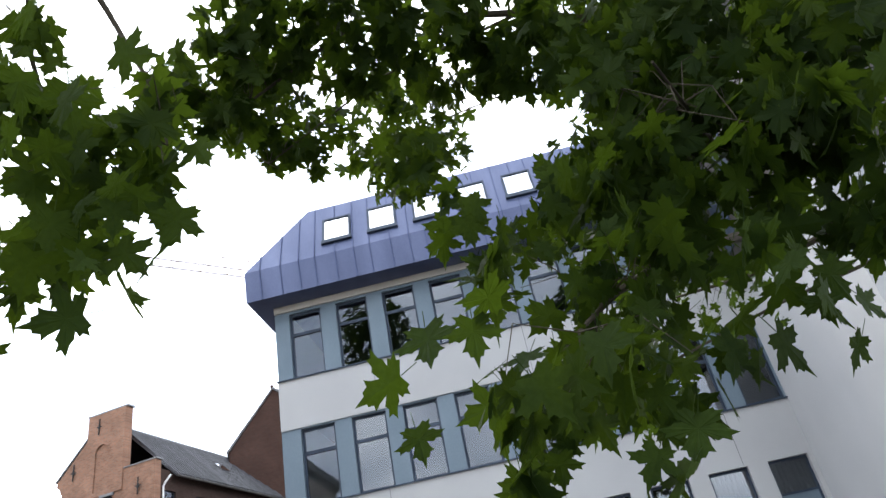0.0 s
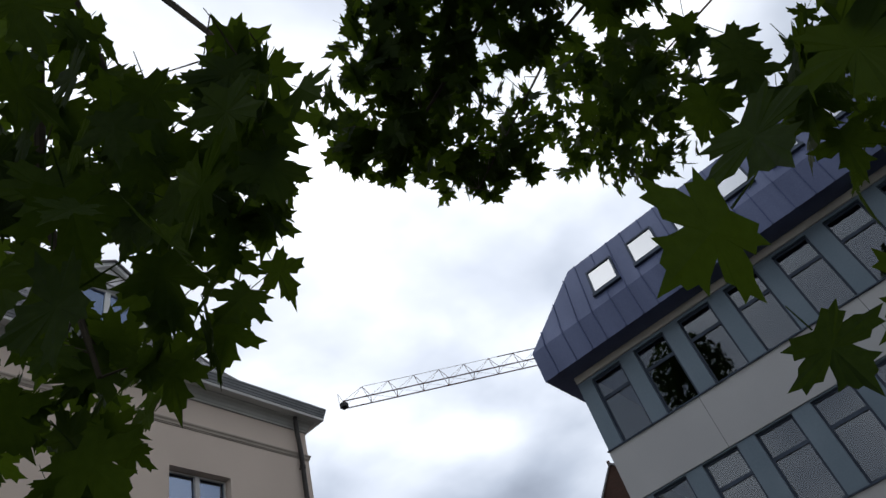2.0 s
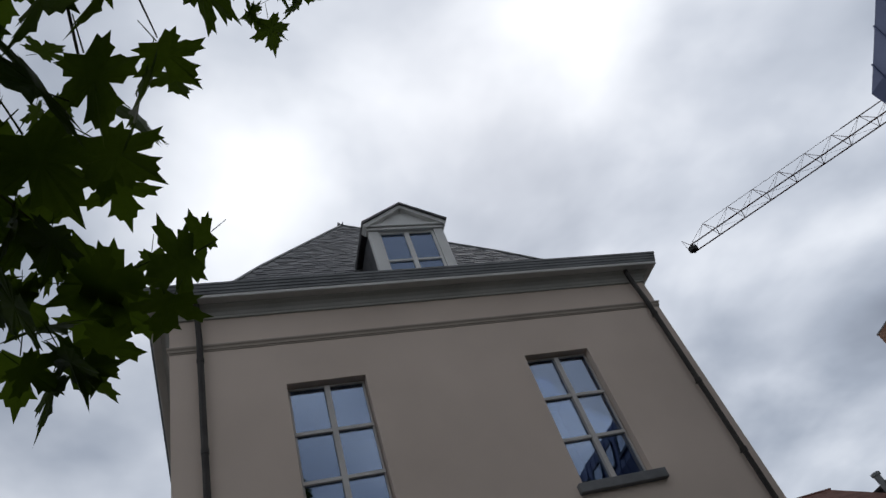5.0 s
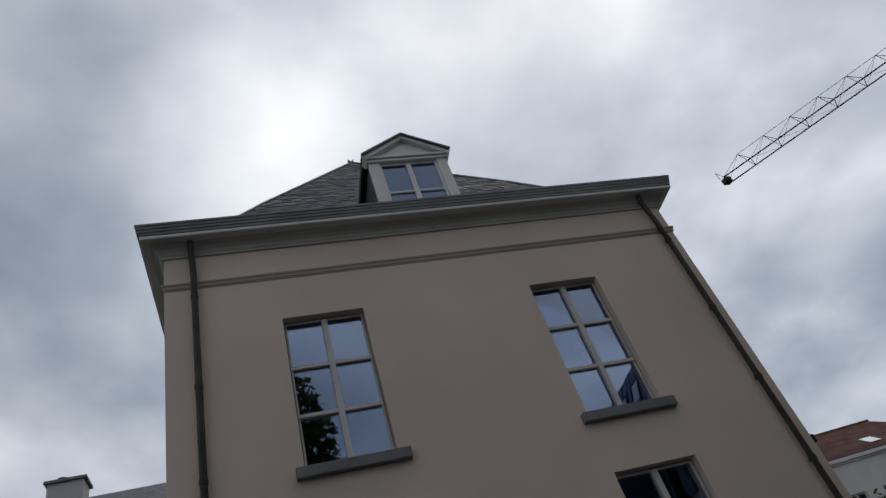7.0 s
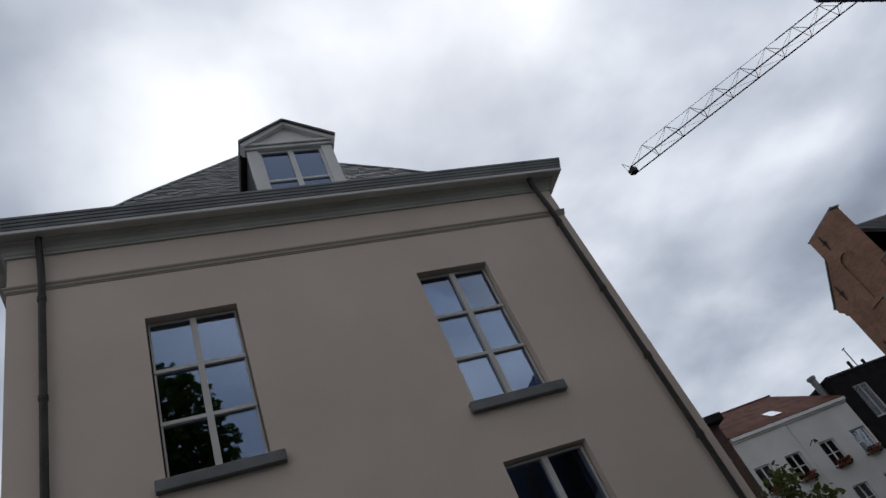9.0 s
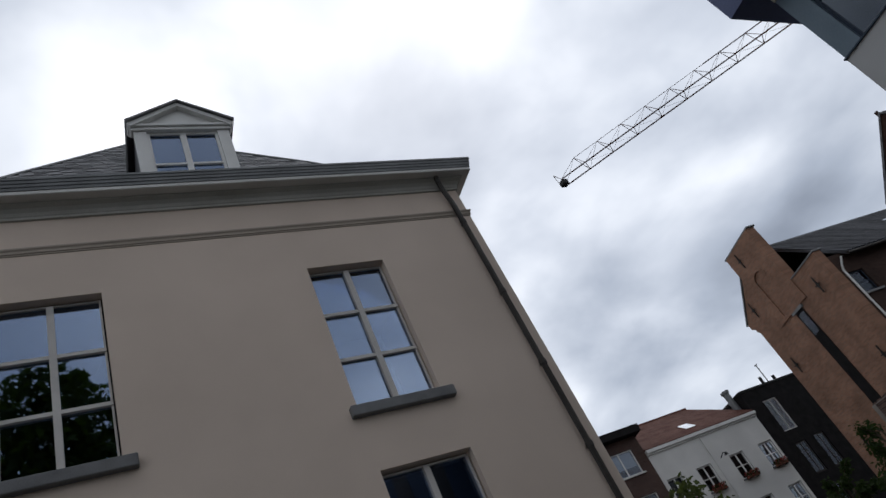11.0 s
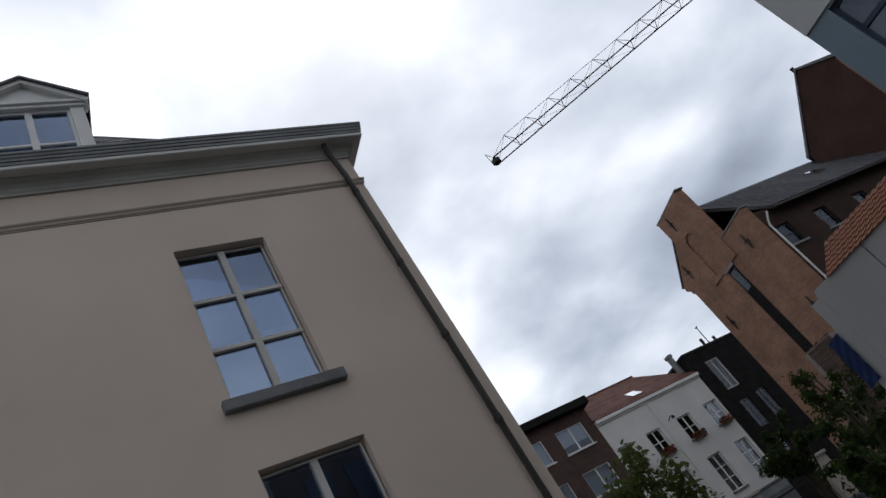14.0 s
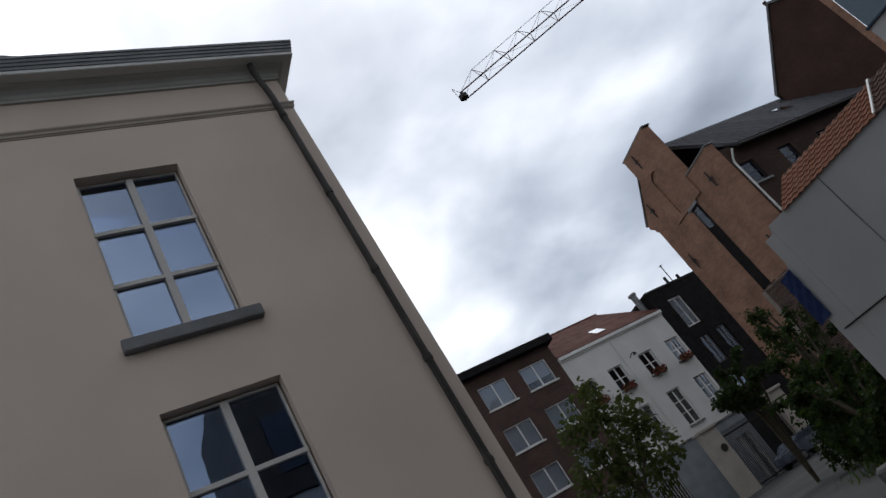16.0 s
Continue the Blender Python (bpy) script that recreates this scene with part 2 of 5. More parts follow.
M = dict(
    stucco=varied("beige_stucco", (0.57, 0.472, 0.39), (0.705, 0.585, 0.486), 0.95, fine=90, coarse=0.45, bump=0.35, depth=0.006, spec=0.1),
    trim=varied("pale_trim", (0.54, 0.53, 0.50), (0.66, 0.645, 0.61), 0.8, fine=50, coarse=1.2, bump=0.15, depth=0.004),
    gutter=varied("grey_zinc_gutter", (0.13, 0.134, 0.134), (0.20, 0.205, 0.203), 0.5, 0.3, 30, 2, 0.1, 0.003),
    stone=varied("grey_stone", (0.13, 0.13, 0.13), (0.22, 0.22, 0.22), 0.8, fine=60, coarse=3, bump=0.3, depth=0.005),
    pipe=varied("dark_zinc_pipe", (0.02, 0.017, 0.015), (0.055, 0.048, 0.042), 0.55, 0.2, 30, 2, 0.1, 0.003),
    slate=varied("grey_slate", (0.06, 0.06, 0.062), (0.15, 0.145, 0.145), 0.6, 0, 45, 3, 0.3, 0.004, 0.4, per_piece=0.3),
    darkslate=varied("dark_slate", (0.022, 0.022, 0.025), (0.05, 0.05, 0.055), 0.38, 0, 45, 3, 0.3, 0.004, 0.4, per_piece=0.3),
    white=varied("white_paint", (0.62, 0.61, 0.58), (0.74, 0.73, 0.70), 0.5, fine=40, coarse=2, bump=0.08, depth=0.002),
    zinc=varied("blue_zinc", (0.055, 0.07, 0.138), (0.10, 0.12, 0.21), 0.42, 0.3, 25, 1.0, 0.08, 0.004, 0.5, stretch=(1, 1, 0.25)),
    seam=varied("blue_zinc_seam", (0.03, 0.045, 0.11), (0.06, 0.08, 0.17), 0.45, 0.35, 25, 1.0, 0.05, 0.003, 0.5),
    render=varied("white_render", (0.37, 0.37, 0.367), (0.45, 0.45, 0.443), 0.9, fine=70, coarse=0.35, bump=0.2, depth=0.004, spec=0.15),
    panel=varied("blue_grey_panel", (0.11, 0.15, 0.183), (0.148, 0.192, 0.226), 0.5, 0.1, 20, 0.7, 0.05, 0.002),
    darkframe=varied("dark_blue_frame", (0.018, 0.028, 0.045), (0.035, 0.05, 0.075), 0.45, 0.2, 30, 2, 0.05, 0.002),
    # cove: the trim's pale grey, with the shade under the gutter put into it
    cove=varied("shaded_cove_plaster", (0.36, 0.35, 0.31), (0.47, 0.455, 0.41), 0.85, fine=40, coarse=1.5, bump=0.15, depth=0.004),
    concrete=varied("grey_concrete", (0.07, 0.07, 0.068), (0.11, 0.11, 0.105), 0.9, fine=60, coarse=2, bump=0.3, depth=0.005),
    darkpaint=varied("dark_blue_car_paint", (0.012, 0.02, 0.06), (0.02, 0.03, 0.085), 0.25, 0.5, 60, 2, 0.02, 0.001),
    limewash=varied("white_limewash", (0.53, 0.515, 0.485), (0.66, 0.64, 0.605), 0.9, fine=60, coarse=0.5, bump=0.2, depth=0.004, spec=0.1),
    string=varied("brown_stone_moulding", (0.33, 0.28, 0.23), (0.43, 0.365, 0.30), 0.85, fine=50, coarse=1.2, bump=0.2, depth=0.004),
    greywall=varied("grey_white_render", (0.26, 0.265, 0.265), (0.34, 0.342, 0.34), 0.9, fine=70, coarse=0.5, bump=0.2, depth=0.004, spec=0.15),
    soffit=varied("cream_soffit", (0.42, 0.39, 0.34), (0.52, 0.49, 0.43), 0.8, fine=30, coarse=1, bump=0.1, depth=0.003),
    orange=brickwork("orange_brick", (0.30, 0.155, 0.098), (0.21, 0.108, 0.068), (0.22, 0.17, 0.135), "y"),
    # brown: brick of the gable house's sides, their shade put into the colour
    brown=brickwork("brown_brick_in_shade", (0.05, 0.027, 0.020), (0.034, 0.018, 0.014), (0.052, 0.04, 0.033), "x"),
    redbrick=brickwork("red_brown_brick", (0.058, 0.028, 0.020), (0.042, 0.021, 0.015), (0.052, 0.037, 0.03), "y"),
    rowbrick=brickwork("dark_brown_brick", (0.085, 0.048, 0.038), (0.06, 0.033, 0.028), (0.09, 0.075, 0.065), "x"),
    blackwall=varied("black_slate_cladding", (0.009, 0.0085, 0.0085), (0.018, 0.016, 0.016), 0.85, fine=30, coarse=2, bump=0.2, depth=0.01, spec=0.08),
    bars=varied("beige_painted_bars", (0.50, 0.475, 0.44), (0.62, 0.59, 0.55), 0.6, fine=40, coarse=2, bump=0.08, depth=0.002),
    oldbrick=varied("old_brick", (0.055, 0.038, 0.034), (0.15, 0.095, 0.078), 0.95, fine=50, coarse=2, bump=0.4, depth=0.006, per_piece=0.4),
    mortar=varied("mortar", (0.16, 0.14, 0.12), (0.25, 0.22, 0.19), 0.95, fine=60, coarse=3, bump=0.3, depth=0.004),
    tile=varied("orange_pantile", (0.145, 0.055, 0.03), (0.225, 0.088, 0.046), 0.8, 0, 30, 1.2, 0.15, 0.004, 0.2),
    oldtile=varied("weathered_pantile", (0.07, 0.042, 0.033), (0.125, 0.072, 0.053), 0.85, 0, 30, 1.2, 0.15, 0.004, 0.2),
    redroof=varied("red_brown_tile_roof", (0.075, 0.028, 0.020), (0.125, 0.048, 0.033), 0.9, 0, 30, 1.5, 0.3, 0.02, 0.3, per_piece=0.2),
    greystone=varied("grey_plinth_stone", (0.17, 0.18, 0.19), (0.26, 0.27, 0.28), 0.85, fine=40, coarse=1, bump=0.2, depth=0.005),
    beigepier=varied("beige_pier_stone", (0.34, 0.30, 0.25), (0.46, 0.41, 0.35), 0.9, fine=40, coarse=1, bump=0.2, depth=0.005),
    asphalt=varied("asphalt", (0.03, 0.03, 0.031), (0.05, 0.05, 0.049), 0.9, fine=120, coarse=0.3, bump=0.5, depth=0.008),
    iron=varied("black_iron", (0.012, 0.012, 0.012), (0.03, 0.028, 0.026), 0.6, 0.5, 40, 3, 0.15, 0.003),
    crane=varied("rust_red_crane_steel", (0.045, 0.014, 0.011), (0.085, 0.03, 0.022), 0.6, 0.1, 20, 1, 0.1, 0.003),
    bluesheet=varied("blue_sheet", (0.013, 0.03, 0.10), (0.023, 0.05, 0.15), 0.6, fine=15, coarse=2, bump=0.3, depth=0.02),
    bark=varied("mottled_bark", (0.07, 0.06, 0.04), (0.24, 0.22, 0.16), 0.9, 0, 25, 4, 0.5, 0.015, stretch=(1, 1, 0.4)),
    twig=varied("twig_bark", (0.03, 0.025, 0.016), (0.07, 0.055, 0.035), 0.85, 0, 40, 4, 0.3, 0.004),
    leaf=leafy("plane_leaf", (0.007, 0.015, 0.003), (0.022, 0.038, 0.006), (0.076, 0.124, 0.008), 0.65, 0.06),
    shrubleaf=leafy("shrub_leaf", (0.010, 0.021, 0.007), (0.027, 0.043, 0.012), (0.032, 0.056, 0.01), 0.75, 0.12),
    saplingleaf=leafy("sapling_leaf", (0.03, 0.045, 0.014), (0.075, 0.09, 0.028), (0.08, 0.10, 0.025), 0.7, 0.15),
    grass=leafy("grass_blade", (0.03, 0.06, 0.012), (0.06, 0.10, 0.02), (0.08, 0.14, 0.02)),
    curtain=varied("net_curtain", (0.35, 0.35, 0.33), (0.6, 0.6, 0.57), 0.9, 0, 20, 6, 0.2, 0.01, stretch=(1, 8, 0.2)),
    blind=varied("pale_blind", (0.5, 0.52, 0.56), (0.62, 0.64, 0.68), 0.8, 0, 20, 4, 0.1, 0.004),
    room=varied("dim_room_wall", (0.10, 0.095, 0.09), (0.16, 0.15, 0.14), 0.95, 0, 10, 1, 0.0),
    carpaint=varied("silver_blue_car_paint", (0.10, 0.12, 0.15), (0.16, 0.18, 0.22), 0.25, 0.6, 60, 2, 0.02, 0.001),
    rubber=material("tyre_rubber", (0.015, 0.015, 0.015), 0.8),
    lampglass=varied("yellowed_lamp_glass", (0.40, 0.30, 0.12), (0.55, 0.42, 0.2), 0.4, 0, 20, 2, 0.1, 0.003),
    flower=varied("red_flower", (0.20, 0.025, 0.025), (0.36, 0.07, 0.06), 0.7, 0, 60, 20, 0.1, 0.003, per_piece=0.4),
    terracotta=varied("terracotta_box", (0.12, 0.05, 0.03), (0.2, 0.085, 0.05), 0.85, 0, 40, 4, 0.2, 0.004),
)
G_HOUSE = glass("house_window_glass", (0.5, 0.56, 0.6), (0.62, 0.75, 1.0), 0.23)
G_OFFICE = glass("office_window_glass", (0.45, 0.48, 0.5), (0.85, 0.89, 0.95), 0.05)
G_SKYLIGHT = glass("skylight_glass", (0.6, 0.6, 0.62), (1.0, 1.0, 1.0), 0.65)
G_PLAIN = glass("plain_window_glass", (0.82, 0.84, 0.85), (0.72, 0.77, 0.86), 0.02)


# ---------------------------------------------------------------- building helpers
def finish(bm, name):
    me = bpy.data.meshes.new(name)
    bm.normal_update()
    bm.to_mesh(me)
    bm.free()
    return me


def part(name, bm, mat, parent=None, label="", kind=""):
    me = finish(bm, name)
    me.materials.append(mat)
    ob = new(name, me)
    ob.parent = parent
    return tagged(ob, label, kind=kind)


def thing(name, label, category, m=None, group="", kind=""):
    ob = new(name)
    ob.empty_display_size = 0.2
    if m is not None:
        ob.matrix_world = m
    return tagged(ob, label, category, group, kind)


def shared(name, me, parent, m, label=""):
    """One more object on a mesh that alike pieces share."""
    ob = new(name, me)
    ob.parent = parent
    ob.matrix_local = m
    return tagged(ob, label)


def mesh_of(bm, name, mat):
    me = finish(bm, name)
    me.materials.append(mat)
    return me


def box(bm, x0, x1, y0, y1, z0, z1, m=None, bevel=0.0):
    r = bmesh.ops.create_cube(bm, size=1.0, matrix=Matrix.LocRotScale(((x0 + x1) / 2, (y0 + y1) / 2, (z0 + z1) / 2), None, (abs(x1 - x0), abs(y1 - y0), abs(z1 - z0))))
    vs = r["verts"]
    if bevel:
        es = list({e for v in vs for e in v.link_edges})
        out = bmesh.ops.bevel(bm, geom=es, offset=bevel, segments=1, affect="EDGES")
        vs = list({v for f in out["faces"] for v in f.verts} | {v for v in vs if v.is_valid})
    if m is not None:
        bmesh.ops.transform(bm, matrix=m, verts=vs)
    return bm


def boxes(*rows, bevel=0.0):
    bm = bmesh.new()
    for r in rows:
        box(bm, *r, bevel=bevel)
    return bm


def rod(bm, a, b, r, n=8, r2=None):
    a, b = Vector(a), Vector(b)
    d = b - a
    m = Matrix.Translation((a + b) / 2) @ d.to_track_quat("Z", "Y").to_matrix().to_4x4()
    bmesh.ops.create_cone(bm, cap_ends=True, segments=n, radius1=r, radius2=r if r2 is None else r2, depth=d.length, matrix=m)
    return bm


def tube(bm, pts, radii, n=7):
    """A bent round tube through the points."""
    rings = []
    for i, p in enumerate(pts):
        d = (Vector(pts[min(i + 1, len(pts) - 1)]) - Vector(pts[max(i - 1, 0)])).normalized()
        q = d.to_track_quat("Z", "Y")
        r = radii if isinstance(radii, float) else radii[i]
        rings.append([bm.verts.new(Vector(p) + q @ Vector((r * math.cos(2 * math.pi * k / n), r * math.sin(2 * math.pi * k / n), 0))) for k in range(n)])
    for u, v in zip(rings, rings[1:]):
        for k in range(n):
            bm.faces.new((u[k], u[(k + 1) % n], v[(k + 1) % n], v[k]))
    bm.faces.new(rings[0][::-1]), bm.faces.new(rings[-1])
    return bm


def wall(u0, u1, z0, z1, t, holes, m):
    """A wall in the plane of u and z, from depth 0 to t, with openings (u0, u1, z0, z1) right through it. m lays (u, depth, z) into place."""
    us = sorted({u0, u1, *(h[0] for h in holes), *(h[1] for h in holes)})
    zs = sorted({z0, z1, *(h[2] for h in holes), *(h[3] for h in holes)})
    bm = bmesh.new()

    def solid(i, j):
        if not (0 <= i < len(us) - 1 and 0 <= j < len(zs) - 1):
            return False
        cu, cz = (us[i] + us[i + 1]) / 2, (zs[j] + zs[j + 1]) / 2
        return not any(h[0] < cu < h[1] and h[2] < cz < h[3] for h in holes)

    cache = {}

    def vert(u, d, z):
        key = (round(u, 5), d, round(z, 5))
        if key not in cache:
            cache[key] = bm.verts.new(m @ Vector((u, d, z)))
        return cache[key]

    for i in range(len(us) - 1):
        for j in range(len(zs) - 1):
            if not solid(i, j):
                continue
            a, b, c, d = us[i], us[i + 1], zs[j], zs[j + 1]
            bm.faces.new((vert(a, 0, c), vert(b, 0, c), vert(b, 0, d), vert(a, 0, d)))
            bm.faces.new((vert(a, t, d), vert(b, t, d), vert(b, t, c), vert(a, t, c)))
            for (di, dj), (p, q) in {(-1, 0): ((a, d), (a, c)), (1, 0): ((b, c), (b, d)), (0, -1): ((a, c), (b, c)), (0, 1): ((b, d), (a, d))}.items():
                if not solid(i + di, j + dj):
                    bm.faces.new((vert(p[0], 0, p[1]), vert(p[0], t, p[1]), vert(q[0], t, q[1]), vert(q[0], 0, q[1])))
    bmesh.ops.recalc_face_normals(bm, faces=bm.faces)
    return bm


def prism(bm, outline, t, m):
    """An outline of (u, z) points, pushed through from depth 0 to t."""
    a = [bm.verts.new(m @ Vector((u, 0, z))) for u, z in outline]
    b = [bm.verts.new(m @ Vector((u, t, z))) for u, z in outline]
    bm.faces.new(a), bm.faces.new(b[::-1])
    for k in range(len(a)):
        bm.faces.new((a[k], b[k], b[(k + 1) % len(a)], a[(k + 1) % len(a)]))
    bmesh.ops.recalc_face_normals(bm, faces=bm.faces)
    return bm


def profile(bm, section, path, closed=False):
    """A moulding: a section of (out, up) points swept along level corners (x, y, outward x, outward y), mitred."""
    rows = [[bm.verts.new((x + o * ox, y + o * oy, u)) for o, u in section] for x, y, ox, oy in path]
    pairs = list(zip(rows, rows[1:])) + ([(rows[-1], rows[0])] if closed else [])
    for p, q in pairs:
        for k in range(len(section) - 1):
            bm.faces.new((p[k], q[k], q[k + 1], p[k + 1]))
    bmesh.ops.recalc_face_normals(bm, faces=bm.faces)
    return bm


# lays (u, depth, z) of a wall into the world or into a thing's own frame
def south(y):
    return Matrix(((1, 0, 0, 0), (0, 1, 0, y), (0, 0, 1, 0), (0, 0, 0, 1)))


def west(x):
    return Matrix(((0, 1, 0, x), (-1, 0, 0, 0), (0, 0, 1, 0), (0, 0, 0, 1)))


# ---------------------------------------------------------------- ground
bm = bmesh.new()
bmesh.ops.create_grid(bm, x_segments=60, y_segments=60, size=600)
ground = part("ground", bm, M["asphalt"], None, "grey asphalt yard and street", kind="structure")
ground["category"] = "ground"

# ---------------------------------------------------------------- stucco house
HX0, HX1, HY1 = -5.76, 3.24, 13.4
EAVE = 9.93
house = thing("stucco_house", "tall beige stucco house with slate hipped roof and white dormer", "house", pose(-1.26, 0, 0))
HM = Matrix.Translation((1.26, 0, 0))   # parts are written in world numbers, the empty stands under the facade


def hpart(name, bm, mat, label="", parent=None):
    bmesh.ops.transform(bm, matrix=HM, verts=bm.verts)
    return part(name, bm, mat, parent or house, label)


WIN = [(-4.07, -2.825, 5.52, 8.0), (0.0, 1.25, 5.52, 8.0), (-4.07, -2.825, 2.08, 4.56), (0.0, 1.29, 2.08, 4.60)]
hpart("wall", wall(HX0, HX1, -0.1, 9.6, 0.4, WIN, south(0)), M["stucco"])
hpart("wall", boxes((HX0, HX0 + 0.4, 0.4, HY1 - 0.4, -0.1, 9.6)), M["stucco"])
hpart("wall", boxes((HX1 - 0.4, HX1, 0.4, HY1 - 0.4, -0.1, 9.6)), M["stucco"])
hpart("wall", boxes((HX0, HX1, HY1 - 0.4, HY1, -0.1, 9.6)), M["stucco"])
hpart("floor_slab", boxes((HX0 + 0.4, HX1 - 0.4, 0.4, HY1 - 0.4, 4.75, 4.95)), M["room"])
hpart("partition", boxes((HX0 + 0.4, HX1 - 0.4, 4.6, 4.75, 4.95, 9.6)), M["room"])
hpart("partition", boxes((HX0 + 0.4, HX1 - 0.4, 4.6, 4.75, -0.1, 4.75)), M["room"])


def ring(o=0.0):
    return [(HX0 - o, -o, -1, -1), (HX1 + o, -o, 1, -1), (HX1 + o, HY1 + o, 1, 1), (HX0 - o, HY1 + o, -1, 1)]


hpart("string_course", profile(bmesh.new(), [(0, 8.79), (0.012, 8.794), (0.012, 8.815), (0.024, 8.82), (0.028, 8.86), (0.045, 8.885), (0.045, 8.91), (0, 8.92)], ring(), True), M["string"], "thin moulded string course")
hpart("cornice", profile(bmesh.new(), [(0, 9.455), (0.032, 9.46), (0.032, 9.50), (0.045, 9.515), (0.06, 9.565), (0.10, 9.615), (0.16, 9.64), (0.172, 9.668), (0, 9.70)], ring(), True), M["cove"], "moulded plaster cove, grey darkened for the shade under the eaves")
hpart("cornice", profile(bmesh.new(), [(0.168, 9.672), (0.302, 9.672), (0.313, 9.682), (0.313, 9.738), (0.0, 9.74)], ring(), True), M["trim"], "pale moulded cornice fascia")
hpart("gutter", profile(bmesh.new(), [(0.30, 9.742), (0.324, 9.744), (0.33, 9.792), (0.343, 9.80), (0.346, 9.848), (0.358, 9.856), (0.361, 9.905), (0.375, 9.915), (0.375, 9.955), (0.34, 9.955), (0.30, 9.90), (0.05, 9.90)], ring(), True), M["gutter"], "grey stepped box gutter along the eaves")

# hipped roof with flared eaves: (height above the eave, distance in from the eave line)
FLARE = [(-0.03, 0.0), (0.30, 0.45), (0.76, 0.95), (1.50, 1.50), (2.50, 2.10), (6.82, 4.85)]
EX0, EX1, EY0, EY1 = HX0 - 0.36, HX1 + 0.36, -0.36, HY1 + 0.36


def roof_ring(d, h):
    return [Vector((EX0 + d, EY0 + d, EAVE + h)), Vector((EX1 - d, EY0 + d, EAVE + h)), Vector((EX1 - d, EY1 - d, EAVE + h)), Vector((EX0 + d, EY1 - d, EAVE + h))]


bm = bmesh.new()
rings = [[bm.verts.new(p) for p in roof_ring(d, h - 0.03)] for h, d in FLARE]
for p, q in zip(rings, rings[1:]):
    for k in range(4):
        bm.faces.new((p[k], p[(k + 1) % 4], q[(k + 1) % 4], q[k]))
bm.faces.new(rings[-1])
roof = hpart("roof", bm, M["slate"], "dark grey slate hipped roof")


def slate_mesh():
    bm = bmesh.new()
    box(bm, -0.108, 0.108, 0.0, 0.30, 0.0, 0.009)
    return mesh_of(bm, "slate", M["slate"])


SLATE = slate_mesh()
rng = random.Random(4)


def flare_at(s):
    """Distance in and height at the length s along the slope, and the slope there."""
    for (h0, d0), (h1, d1) in zip(FLARE, FLARE[1:]):
        n = math.hypot(h1 - h0, d1 - d0)
        if s <= n:
            return d0 + (d1 - d0) * s / n, h0 + (h1 - h0) * s / n, math.atan2(h1 - h0, d1 - d0)
        s -= n
    return None


slates, singles = [], []
for side in ("south", "west", "east"):
    s = 0.05
    row = 0
    while (f := flare_at(s)) is not None:
        d, h, a = f
        d2 = (flare_at(s + 0.27) or (4.85,))[0]
        lo, hi = (EX0 + d2, EX1 - d2) if side == "south" else (EY0 + d2, min(EY1 - d2, 8.5))
        u = lo + (0.20 if row % 2 else 0.09)
        while u < hi - 0.07:
            j = rng.uniform(-0.008, 0.008)
            at = Vector((u, EY0 + d + j, EAVE + h + 0.012))
            turn = Matrix.Rotation(a - 0.05 + rng.uniform(-0.012, 0.012), 4, "X") @ Matrix.Rotation(rng.uniform(-0.015, 0.015), 4, "Z")
            if side != "south":
                q = Matrix.Rotation(radians(-90 if side == "west" else 90), 4, "Z")
                at = Vector(((EX0 + d + j) if side == "west" else (EX1 - d - j), u, EAVE + h + 0.012))
                turn = q @ turn
            m = HM @ Matrix.Translation(at) @ turn
            (singles if side == "south" and 11.0 < at.z < 14.2 and len(singles) < 300 and at.x < -1.9 else slates).append(m)
            u += 0.222
        s += 0.165
        row += 1
for m in singles:
    shared("slate", SLATE, roof, m)
verts, faces = [], []
corners = [Vector(v.co) for v in SLATE.vertices]
polys = [tuple(p.vertices) for p in SLATE.polygons]
for m in slates:
    k = len(verts)
    verts += [tuple(m @ c) for c in corners]
    faces += [tuple(k + i for i in p) for p in polys]
me = bpy.data.meshes.new("slate_rest")
me.from_pydata(verts, [], faces)
me.materials.append(M["slate"])
ob = new("slate_rest", me)
ob.parent = roof
tagged(ob, kind="stuff")
bm = bmesh.new()
for k in (0, 1):
    for (h0, d0), (h1, d1) in zip(FLARE, FLARE[1:]):
        rod(bm, HM @ (roof_ring(d0, h0)[k] + Vector((0, 0, 0.012))), HM @ (roof_ring(d1, h1)[k] + Vector((0, 0, 0.012))), 0.028, 6)
part("hip_ridge", bm, M["gutter"], roof)


